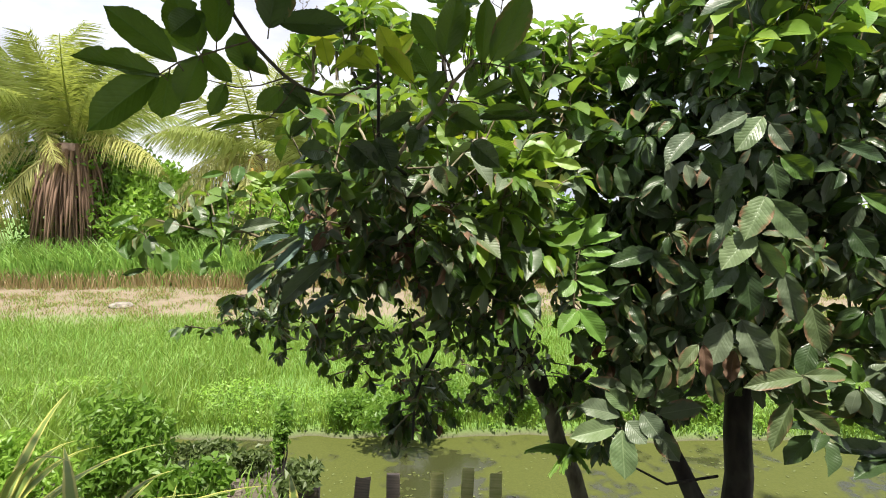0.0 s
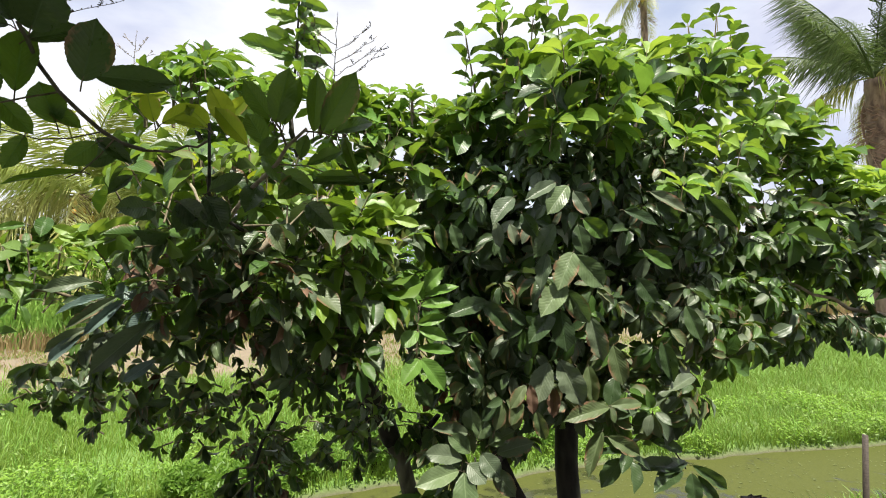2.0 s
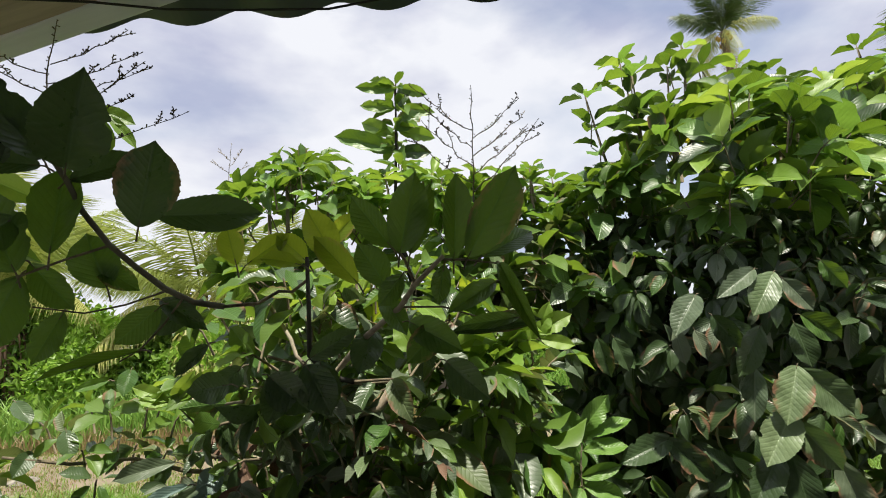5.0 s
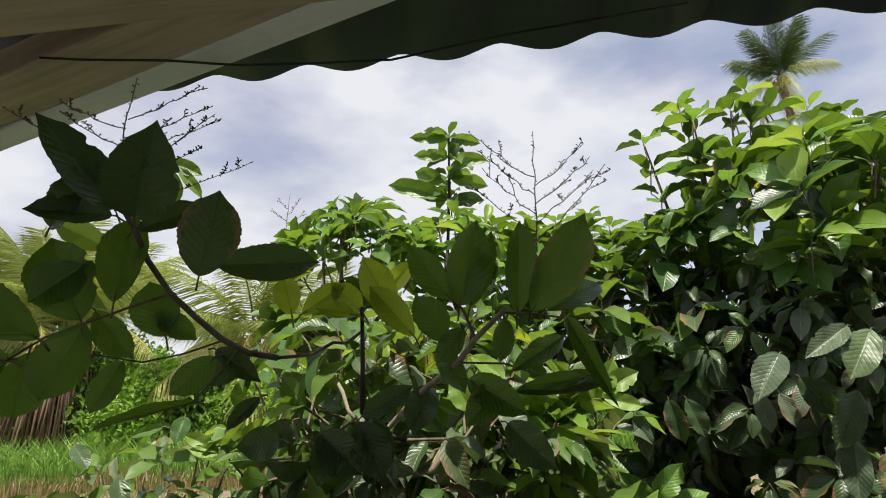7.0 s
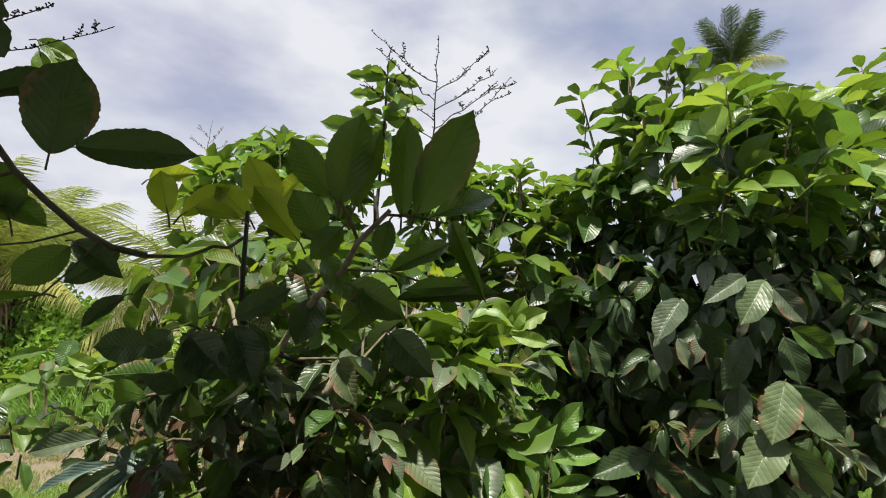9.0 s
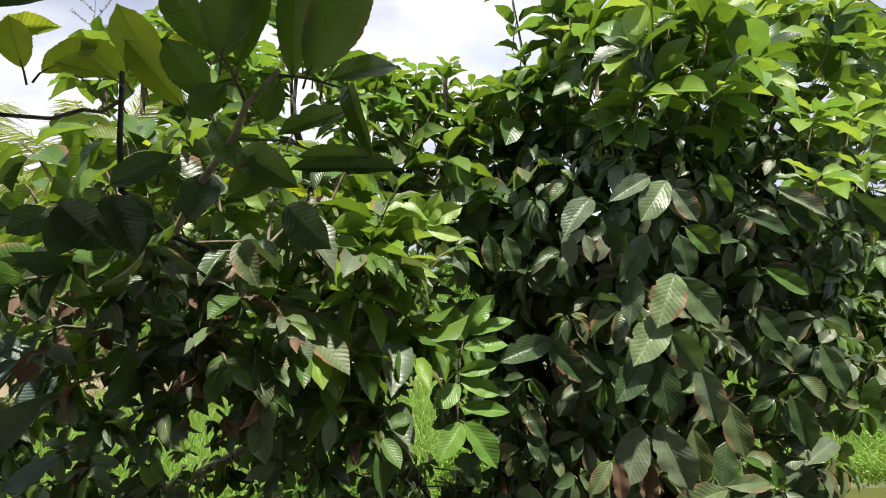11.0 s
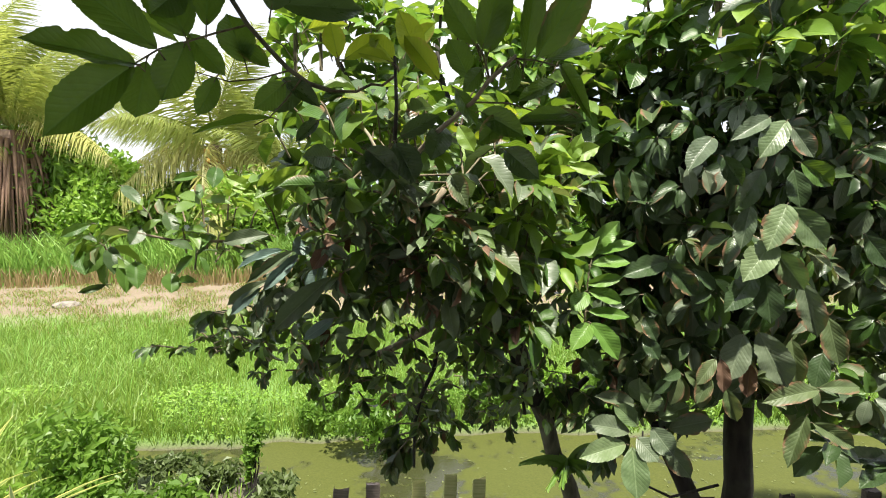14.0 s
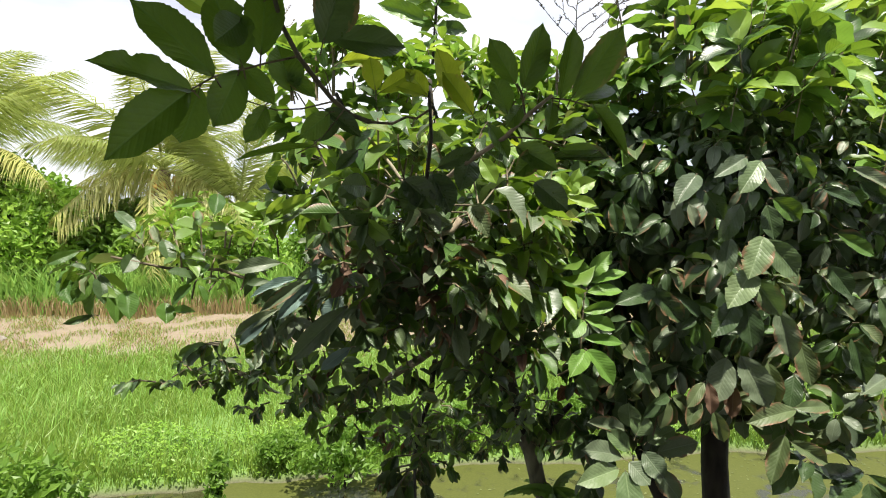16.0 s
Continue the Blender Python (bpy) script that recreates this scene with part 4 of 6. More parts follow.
LEFT_SHOOT = [
    (-0.968, 1.62, 1.681, -0.998, 1.58, 1.605, 0.048), (-0.956, 1.62, 1.672, -0.926, 1.58, 1.607, 0.046), (-1.049, 1.62, 1.659, -1.005, 1.58, 1.603, 0.046),
    (-0.923, 1.62, 1.636, -0.894, 1.58, 1.554, 0.048), (-0.889, 1.62, 1.627, -0.865, 1.58, 1.563, 0.049), (-0.794, 1.62, 1.593, -0.774, 1.58, 1.551, 0.053),
    (-0.775, 1.62, 1.566, -0.712, 1.58, 1.579, 0.023), (-0.972, 1.62, 1.562, -1.021, 1.58, 1.546, 0.021), (-0.872, 1.62, 1.725, -0.877, 1.58, 1.681, 0.044),
    (-0.799, 1.62, 1.767, -0.764, 1.58, 1.715, 0.044), (-0.917, 1.62, 1.842, -0.858, 1.58, 1.802, 0.037), (-0.658, 1.62, 1.895, -0.653, 1.58, 1.842, 0.044),
    (-0.710, 1.62, 1.873, -0.760, 1.58, 1.858, 0.026), (-1.005, 1.62, 1.734, -1.061, 1.58, 1.703, 0.030)]
TUFT = [
    (0.039, 2.06, 2.863, -0.114, 2.06, 2.876, 0.047), (0.031, 2.06, 2.878, -0.059, 2.06, 2.908, 0.043), (0.046, 2.06, 2.868, 0.150, 2.06, 2.842, 0.047),
    (0.030, 2.06, 2.785, -0.100, 2.06, 2.802, 0.051), (0.041, 2.06, 2.785, 0.175, 2.06, 2.767, 0.051), (0.034, 2.06, 2.776, 0.083, 2.06, 2.881, 0.051),
    (0.029, 2.04, 2.685, 0.118, 2.04, 2.763, 0.080), (0.036, 2.06, 2.693, 0.168, 2.06, 2.666, 0.059), (0.020, 2.06, 2.671, -0.098, 2.06, 2.738, 0.063),
    (0.008, 2.04, 2.606, -0.193, 2.04, 2.679, 0.070), (0.017, 2.06, 2.609, -0.101, 2.06, 2.671, 0.067), (0.025, 2.06, 2.604, 0.151, 2.06, 2.609, 0.059)]
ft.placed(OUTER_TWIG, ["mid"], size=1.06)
# The dark kind paints in the roof's shade on this twig.
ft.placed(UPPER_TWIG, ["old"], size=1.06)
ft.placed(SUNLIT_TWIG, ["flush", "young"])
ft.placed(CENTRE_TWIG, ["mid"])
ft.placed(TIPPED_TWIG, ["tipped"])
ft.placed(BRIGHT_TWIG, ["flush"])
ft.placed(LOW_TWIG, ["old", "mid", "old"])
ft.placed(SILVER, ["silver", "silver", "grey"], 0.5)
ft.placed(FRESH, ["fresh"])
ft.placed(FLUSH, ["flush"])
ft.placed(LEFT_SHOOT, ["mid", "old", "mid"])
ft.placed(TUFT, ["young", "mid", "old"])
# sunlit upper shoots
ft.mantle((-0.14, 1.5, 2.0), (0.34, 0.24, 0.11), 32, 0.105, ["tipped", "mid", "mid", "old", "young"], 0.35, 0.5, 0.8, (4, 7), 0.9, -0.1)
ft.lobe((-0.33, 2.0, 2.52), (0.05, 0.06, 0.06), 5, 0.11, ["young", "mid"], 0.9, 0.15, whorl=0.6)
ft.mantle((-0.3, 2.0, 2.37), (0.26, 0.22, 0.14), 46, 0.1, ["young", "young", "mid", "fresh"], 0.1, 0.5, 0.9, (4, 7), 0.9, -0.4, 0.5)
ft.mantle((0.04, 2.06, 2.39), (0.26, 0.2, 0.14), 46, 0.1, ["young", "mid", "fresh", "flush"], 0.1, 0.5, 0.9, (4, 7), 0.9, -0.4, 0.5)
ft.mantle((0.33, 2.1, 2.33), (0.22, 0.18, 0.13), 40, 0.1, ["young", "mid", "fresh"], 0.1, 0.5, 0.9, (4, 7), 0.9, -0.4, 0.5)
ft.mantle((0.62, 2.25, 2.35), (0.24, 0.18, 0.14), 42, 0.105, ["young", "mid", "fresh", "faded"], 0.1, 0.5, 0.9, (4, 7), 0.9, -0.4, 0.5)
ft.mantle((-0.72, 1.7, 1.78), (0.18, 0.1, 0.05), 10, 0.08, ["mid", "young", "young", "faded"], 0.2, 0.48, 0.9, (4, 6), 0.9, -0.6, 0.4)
# Pale, grey and young kinds paint in sun flecks, old ones dark gaps.
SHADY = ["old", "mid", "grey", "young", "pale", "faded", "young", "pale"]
ft.mantle((-0.2, 1.62, 1.5), (0.36, 0.2, 0.22), 76, 0.058, SHADY, 0.8, 0.44, 0.4, (5, 8))
ft.mantle((0.06, 1.72, 1.28), (0.3, 0.2, 0.16), 46, 0.05, SHADY, 0.9, 0.44, 0.3, (5, 8))
ft.mantle((-0.5, 1.7, 1.44), (0.2, 0.14, 0.1), 22, 0.055, SHADY, 0.7, 0.44, 0.4, (5, 7))
ft.mantle((-0.05, 1.72, 1.86), (0.4, 0.14, 0.13), 56, 0.085, ["mid", "mid", "pale", "young", "old", "young", "faded"], 0.6, 0.46, 0.4, (5, 8))
ft.lobe((0.12, 2.2, 1.04), (0.2, 0.1, 0.14), 26, 0.05, ["old", "mid", "mid", "faded"], -0.5, 0.9, face=(0, -0.7, 0.6))
ft.lobe((-0.1, 2.1, 0.95), (0.12, 0.08, 0.14), 14, 0.046, ["old", "mid", "dead"], -0.6, 1.0, face=(0, -0.7, 0.6))
ft.lobe((0.42, 2.3, 1.0), (0.2, 0.1, 0.14), 16, 0.07, ["old", "old", "mid", "faded"], -0.4, 0.9, face=(0, -0.7, 0.6))
# middle
ft.lobe((-0.12, 1.5, 1.9), (0.36, 0.2, 0.14), 16, 0.095, ["mid", "young", "young", "flush", "grey"], 0.2, 0.4, ratio=0.5)
ft.lobe((0.2, 1.62, 1.8), (0.22, 0.18, 0.17), 8, 0.1, ["young", "mid", "young", "flush", "grey", "faded"], 0.2, 0.5, ratio=0.5)
ft.lobe((0.42, 2.02, 1.62), (0.16, 0.14, 0.16), 16, 0.1, ["mid", "mid", "old", "faded"], 0.0, 0.6, ratio=0.5)
ft.lobe((-0.3, 1.55, 1.66), (0.18, 0.14, 0.12), 10, 0.075, ["old", "old", "grey", "mid", "faded"], -0.2, 0.8, face=(0, -0.7, 0.6))
ft.lobe((-0.26, 1.65, 1.48), (0.3, 0.18, 0.14), 18, 0.046, ["old", "old", "mid", "mid", "faded", "grey"], -0.3, 0.8, face=(0, -0.7, 0.6))
ft.lobe((-0.02, 1.8, 1.3), (0.34, 0.18, 0.16), 12, 0.044, ["old", "old", "mid", "mid", "faded", "faded"], -0.4, 0.9, face=(0, -0.7, 0.6))
ft.lobe((0.2, 1.9, 1.1), (0.24, 0.14, 0.11), 15, 0.044, ["old", "old", "mid", "faded"], -0.4, 0.9, face=(0, -0.7, 0.6))
ft.lobe((-0.45, 1.9, 1.2), (0.2, 0.12, 0.12), 11, 0.042, ["old", "mid", "old"], -0.2, 0.7)
ft.lobe((-0.8, 1.88, 1.33), (0.16, 0.1, 0.08), 15, 0.048, ["old", "mid"], -0.1, 0.5)
ft.mantle((-0.8, 1.68, 1.68), (0.26, 0.12, 0.06), 16, 0.085, ["mid", "old", "young", "mid", "faded"], 0.35, 0.48, 0.7, (4, 7), 0.9, -0.6)
ft.lobe((-0.1, 1.66, 1.08), (0.06, 0.06, 0.1), 6, 0.055, ["old", "faded"], -0.8, 1.0)
ft.lobe((0.13, 1.78, 1.24), (0.1, 0.08, 0.14), 7, 0.065, ["old", "old", "mid"], -0.6, 1.0, face=(0, -0.8, 0.5))
ft.lobe((-0.53, 1.75, 1.33), (0.15, 0.1, 0.1), 12, 0.046, ["old", "mid", "old", "faded"], -0.2, 0.7, face=(0, -0.6, 0.7))
ft.lobe((-0.63, 1.7, 1.49), (0.1, 0.08, 0.07), 5, 0.075, ["old", "grey", "mid"], -0.2, 0.7, face=(0, -0.6, 0.7))
ft.lobe((-0.31, 1.75, 1.22), (0.16, 0.08, 0.08), 13, 0.046, ["old", "mid", "mid", "faded"], -0.4, 0.9, face=(0, -0.6, 0.7))
ft.lobe((-0.06, 1.7, 1.09), (0.1, 0.08, 0.08), 10, 0.052, ["old", "mid", "faded"], -0.6, 1.0, face=(0, -0.7, 0.6))
ft.lobe((-0.25, 2.25, 1.98), (0.32, 0.12, 0.28), 46, 0.09, ["mid", "young", "old", "mid"], 0.2, 0.4, ratio=0.5)
ft.lobe((0.1, 2.5, 2.0), (0.6, 0.15, 0.24), 60, 0.11, ["young", "mid", "young", "flush"], 0.3, 0.3, ratio=0.5)
ft.lobe((0.75, 2.6, 2.05), (0.35, 0.15, 0.26), 40, 0.11, ["young", "mid", "mid"], 0.3, 0.3, ratio=0.5)
ft.lobe((-0.1, 1.92, 2.12), (0.42, 0.12, 0.12), 44, 0.09, ["mid", "old", "mid", "young"], 0.3, 0.3, ratio=0.5)
for z, count in ((2.88, 7), (2.8, 7), (2.72, 8), (2.64, 8)):
    ft.rosette((0.03, 2.06, z), (0.0, -0.1, 1), count, 0.09, ["young", "mid", "mid"], 0.35, 0.46, 0.2)
# light young shoots; lighter kinds here also stand for sunlit leaves
ft.lobe((0.14, 1.47, 1.76), (0.14, 0.08, 0.1), 6, 0.095, ["young", "mid", "flush", "young", "faded"], 0.3, 0.4, (2, 3), ratio=0.5)
ft.lobe((0.2, 1.5, 1.6), (0.12, 0.08, 0.1), 5, 0.095, ["young", "mid", "mid", "grey", "faded"], 0.2, 0.5, (2, 3), ratio=0.5)
ft.lobe((0.16, 1.68, 1.5), (0.2, 0.14, 0.14), 11, 0.075, ["pale", "mid", "young", "faded", "grey"], -0.1, 0.7, ratio=0.5, face=(0, -0.7, 0.7))
ft.lobe((0.2, 1.7, 1.62), (0.16, 0.12, 0.14), 11, 0.075, ["pale", "young", "young", "grey", "faded"], 0.0, 0.7, ratio=0.5, face=(0, -0.7, 0.7))
ft.lobe((-0.1, 1.42, 1.72), (0.26, 0.1, 0.1), 11, 0.085, ["young", "mid", "pale", "grey", "faded"], 0.0, 0.7, ratio=0.5, face=(0, -0.7, 0.7))
ft.lobe((-0.36, 1.46, 1.6), (0.12, 0.1, 0.1), 6, 0.075, ["old", "grey", "old"], -0.4, 1.0, face=(-0.2, -0.8, 0.5))
ft.lobe((0.55, 2.0, 2.08), (0.2, 0.15, 0.16), 30, 0.12, ["mid", "old", "young", "faded"], 0.2, 0.5, ratio=0.5)
ft.spray((0.24, 1.55, 1.78), (0.1, -0.3, 1), 4, 0.12, ["young", "flush"], 0.2, 0.42, True)
ft.rosette((0.17, 1.42, 1.76), (0.0, -0.45, 1), 9, 0.09, ["young", "flush", "young"], 0.4, 0.46)
ft.rosette((0.08, 1.4, 1.66), (-0.1, -0.5, 1), 8, 0.09, ["young", "young", "pale"], 0.5, 0.46)
ft.rosette((0.16, 1.42, 1.64), (0.1, -0.5, 1), 9, 0.09, ["young", "mid", "flush"], 0.5, 0.46)
ft.rosette((0.12, 1.45, 1.54), (0.0, -0.6, 0.8), 8, 0.09, ["mid", "pale", "young"], 0.6, 0.46)
ft.rosette((0.22, 1.45, 1.47), (0.0, -0.6, 0.8), 8, 0.09, ["mid", "pale", "mid"], 0.7, 0.46)
ft.rosette((-0.02, 1.42, 1.57), (-0.1, -0.6, 0.8), 8, 0.1, ["mid", "grey", "pale"], 0.7, 0.46)
ft.mantle((0.06, 1.76, 1.72), (0.26, 0.2, 0.3), 70, 0.085, ["mid", "young", "old", "pale", "mid", "young", "faded"], 0.6, 0.46)
ft.lobe((-0.2, 1.28, 1.86), (0.2, 0.09, 0.09), 12, 0.08, ["old", "mid", "young", "grey", "faded"], 0.0, 0.6, (1, 3), ratio=0.48)
ft.lobe((-0.15, 1.36, 1.66), (0.25, 0.1, 0.13), 18, 0.066, ["old", "pale", "mid", "dead", "young", "grey"], -0.3, 0.9, (1, 3), ratio=0.46)
ft.lobe((0.02, 1.32, 1.86), (0.11, 0.08, 0.08), 6, 0.085, ["old", "mid", "old", "grey"], 0.0, 0.6, (1, 3), ratio=0.48)
ft.lobe((-0.05, 1.5, 1.5), (0.3, 0.1, 0.13), 15, 0.065, ["old", "pale", "mid", "dead", "young"], -0.3, 0.9, (1, 3), ratio=0.46)
ft.lobe((-0.3, 1.33, 1.7), (0.14, 0.07, 0.08), 8, 0.05, ["dead", "old", "dead", "grey"], -0.4, 0.9, (1, 2), ratio=0.5, face=(0, -0.7, 0.6))
ft.lobe((-0.1, 1.36, 1.62), (0.12, 0.06, 0.08), 7, 0.05, ["dead", "old", "grey"], -0.4, 0.9, (1, 2), ratio=0.5, face=(0, -0.7, 0.6))
for x, y, z, h in ((-0.36, 2.0, 2.44, 0.24), (-0.5, 1.95, 2.4, 0.14), (0.22, 2.1, 2.42, 0.16), (-0.42, 2.0, 2.42, 0.12), (-0.22, 1.98, 2.42, 0.1), (0.12, 2.05, 2.44, 0.12), (0.34, 2.1, 2.38, 0.1), (0.42, 2.1, 2.44, 0.18), (0.55, 2.2, 2.46, 0.2), (0.66, 2.2, 2.44, 0.18), (0.76, 2.25, 2.42, 0.2), (0.3, 2.0, 2.44, 0.14), (0.5, 2.0, 2.44, 0.14)):
    upright_shoot(ft, (x, y, z - 0.02), h * 0.65, 0.1, ["young", "mid", "young", "fresh"])
ft.grow()


def flower_stalks(tree, foot, reach, count, seed, spread=0.8):
    """A bare leader with side stalks, each forking again, set with tiny buds."""
    r = random.Random(seed)
    t = Tubes()
    foot = Vector(foot)

    def budded(line, r0):
        t.add(line, taper(len(line), r0, 0.0005), 4)
        for a, b in zip(line[1:], line[2:]):
            for q in range(3):
                p = a.lerp(b, (q + r.random()) / 3)
                t.add([p, p + Vector((r.uniform(-1, 1), r.uniform(-0.3, 0.3), r.uniform(-0.3, 1))) * 0.004], [0.0005, 0.001], 4)

    leader = bend(foot, foot + Vector((reach * 0.06, 0, reach)), 0.0, 8, reach * 0.012, r)
    budded(leader, 0.0012)
    for i in range(count):
        s = -1 if i % 2 else 1
        a = leader[0].lerp(leader[-1], 0.08 + 0.6 * i / count)
        rise = r.uniform(0.35, 0.75)
        tip = a + Vector((s * spread * r.uniform(0.75, 1.1), r.uniform(-0.2, 0.2), rise)) * reach * (0.85 - 0.45 * i / count)
        line = bend(a, tip, 0.03 * reach, 7, reach * 0.014, r)
        budded(line, 0.0009)
        for k in (3, 5, 6):
            e = line[k] + Vector((s * r.uniform(-0.1, 0.9), r.uniform(-0.2, 0.2), r.uniform(0.1, 0.9))) * reach * r.uniform(0.12, 0.24)
            budded(bend(line[k], e, 0.0, 4, reach * 0.008, r), 0.0006)
    ob = part("flower_stalk", t.mesh("flower_stalk"), TWIG, tree, "bare branching flower stalks with tiny buds")
    set_under(ob, tree, Matrix())


flower_stalks(ft.root, (0.113, 1.0, 2.1), 0.185, 8, 41, 0.75)
flower_stalks(ft.root, (-0.413, 0.9, 2.18), 0.15, 7, 42, 1.15)
flower_stalks(ft.root, (-0.39, 0.91, 2.15), 0.1, 3, 43, 1.5)
flower_stalks(ft.root, (-0.556, 2.0, 2.5), 0.14, 4, 44, 0.5)

# ---- the dense dark tree ----
dt = Tree("tree", (1.2, 1.98, -0.05), "dense dark-green broad-leaved tree with ribbed drooping leaves", 51, single=1.6)
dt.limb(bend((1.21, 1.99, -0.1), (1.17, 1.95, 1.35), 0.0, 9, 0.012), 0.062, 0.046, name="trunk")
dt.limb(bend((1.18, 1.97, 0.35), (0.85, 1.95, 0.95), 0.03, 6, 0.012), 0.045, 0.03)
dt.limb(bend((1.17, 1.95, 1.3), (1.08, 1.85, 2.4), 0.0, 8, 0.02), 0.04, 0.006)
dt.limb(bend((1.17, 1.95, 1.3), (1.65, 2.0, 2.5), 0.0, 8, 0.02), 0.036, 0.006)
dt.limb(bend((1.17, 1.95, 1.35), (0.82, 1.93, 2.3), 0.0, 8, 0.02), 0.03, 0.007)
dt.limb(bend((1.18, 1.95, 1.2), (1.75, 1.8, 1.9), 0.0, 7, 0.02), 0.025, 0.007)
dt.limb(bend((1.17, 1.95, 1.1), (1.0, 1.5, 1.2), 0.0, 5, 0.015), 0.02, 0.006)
RIBBED = [
    (0.950, 1.47, 1.788, 0.872, 1.43, 1.673, 0.086), (0.959, 1.47, 1.782, 1.043, 1.43, 1.670, 0.087), (0.921, 1.48, 1.685, 0.815, 1.44, 1.587, 0.086),
    (0.926, 1.48, 1.659, 0.987, 1.44, 1.550, 0.076), (0.884, 1.50, 1.589, 0.780, 1.46, 1.496, 0.072), (0.915, 1.50, 1.588, 0.909, 1.46, 1.459, 0.080),
    (1.032, 1.50, 1.560, 1.053, 1.46, 1.415, 0.074), (0.885, 1.54, 1.403, 0.818, 1.50, 1.283, 0.083), (0.918, 1.52, 1.413, 0.969, 1.46, 1.269, 0.093),
    (0.930, 1.46, 2.018, 0.837, 1.42, 1.932, 0.073), (0.887, 1.47, 2.029, 0.770, 1.44, 1.971, 0.052), (0.957, 1.47, 2.002, 0.998, 1.44, 1.920, 0.057),
    (0.742, 1.50, 1.976, 0.654, 1.46, 1.893, 0.069), (0.447, 1.66, 1.338, 0.476, 1.62, 1.265, 0.067)]
TIERED = [
    (1.149, 1.46, 1.939, 1.269, 1.42, 1.893, 0.049), (1.268, 1.47, 2.010, 1.400, 1.43, 1.939, 0.056), (1.286, 1.46, 1.964, 1.361, 1.43, 1.896, 0.048),
    (1.502, 1.46, 2.007, 1.584, 1.40, 1.881, 0.060), (0.775, 1.50, 1.923, 0.812, 1.47, 1.843, 0.056), (1.011, 1.50, 1.908, 1.089, 1.47, 1.845, 0.065),
    (0.898, 1.50, 1.889, 0.811, 1.47, 1.784, 0.067), (0.990, 1.50, 1.890, 0.993, 1.47, 1.787, 0.065), (0.877, 1.52, 1.785, 0.832, 1.49, 1.670, 0.057),
    (1.255, 1.50, 1.799, 1.353, 1.46, 1.733, 0.052), (1.243, 1.52, 1.698, 1.286, 1.48, 1.608, 0.067), (0.667, 1.62, 1.619, 0.767, 1.58, 1.515, 0.069),
    (0.686, 1.62, 1.618, 0.535, 1.58, 1.584, 0.069), (1.061, 1.46, 2.040, 1.086, 1.43, 1.967, 0.047)]
HANGING = [
    (1.483, 1.55, 1.586, 1.500, 1.50, 1.462, 0.061), (1.370, 1.55, 1.457, 1.376, 1.50, 1.315, 0.060), (1.508, 1.55, 1.313, 1.365, 1.50, 1.289, 0.056),
    (0.627, 1.64, 1.438, 0.647, 1.60, 1.377, 0.049), (0.626, 1.64, 1.385, 0.655, 1.60, 1.316, 0.049), (0.541, 1.56, 1.886, 0.563, 1.54, 1.805, 0.046),
    (0.491, 1.54, 1.887, 0.502, 1.52, 1.796, 0.048), (0.419, 1.56, 1.867, 0.427, 1.54, 1.762, 0.042), (0.748, 1.54, 1.890, 0.759, 1.52, 1.819, 0.043),
    (0.696, 1.54, 1.897, 0.700, 1.52, 1.810, 0.043), (0.815, 1.60, 1.464, 0.826, 1.58, 1.407, 0.048), (1.197, 1.60, 1.323, 1.140, 1.56, 1.229, 0.064)]
SCORCHED = [
    (1.135, 1.52, 1.455, 1.143, 1.48, 1.324, 0.072), (1.100, 1.50, 1.240, 0.921, 1.46, 1.240, 0.058), (1.115, 1.52, 1.240, 1.243, 1.50, 1.247, 0.047),
    (1.081, 1.52, 1.153, 0.994, 1.48, 1.029, 0.062), (1.103, 1.52, 1.131, 1.212, 1.48, 1.070, 0.059), (0.789, 1.52, 1.336, 0.724, 1.50, 1.274, 0.044),
    (0.804, 1.52, 1.335, 0.805, 1.50, 1.242, 0.041), (0.774, 1.52, 1.277, 0.724, 1.50, 1.216, 0.044), (1.056, 1.56, 1.377, 1.050, 1.52, 1.250, 0.060),
    (0.825, 1.52, 1.243, 0.848, 1.50, 1.152, 0.050), (0.911, 1.54, 1.311, 0.888, 1.52, 1.220, 0.051), (0.763, 1.52, 1.304, 0.732, 1.50, 1.197, 0.049)]
PALE = [
    (0.616, 1.70, 1.042, 0.479, 1.66, 1.099, 0.070), (0.594, 1.68, 1.010, 0.432, 1.62, 1.006, 0.072), (0.608, 1.66, 1.010, 0.591, 1.58, 0.889, 0.092),
    (0.627, 1.67, 1.035, 0.674, 1.62, 0.982, 0.081), (0.678, 1.67, 1.068, 0.723, 1.62, 0.998, 0.078), (0.731, 1.68, 1.003, 0.783, 1.62, 0.920, 0.074),
    (0.752, 1.70, 1.048, 0.878, 1.66, 1.090, 0.072), (0.726, 1.72, 1.077, 0.818, 1.70, 1.126, 0.068), (0.645, 1.70, 1.061, 0.570, 1.68, 1.138, 0.062),
    (0.649, 1.74, 1.119, 0.520, 1.72, 1.161, 0.059), (0.672, 1.74, 1.126, 0.654, 1.72, 1.205, 0.081), (0.682, 1.72, 1.102, 0.706, 1.70, 1.173, 0.080),
    (0.178, 1.55, 1.626, 0.222, 1.52, 1.536, 0.049), (0.256, 1.58, 1.622, 0.261, 1.55, 1.546, 0.047)]
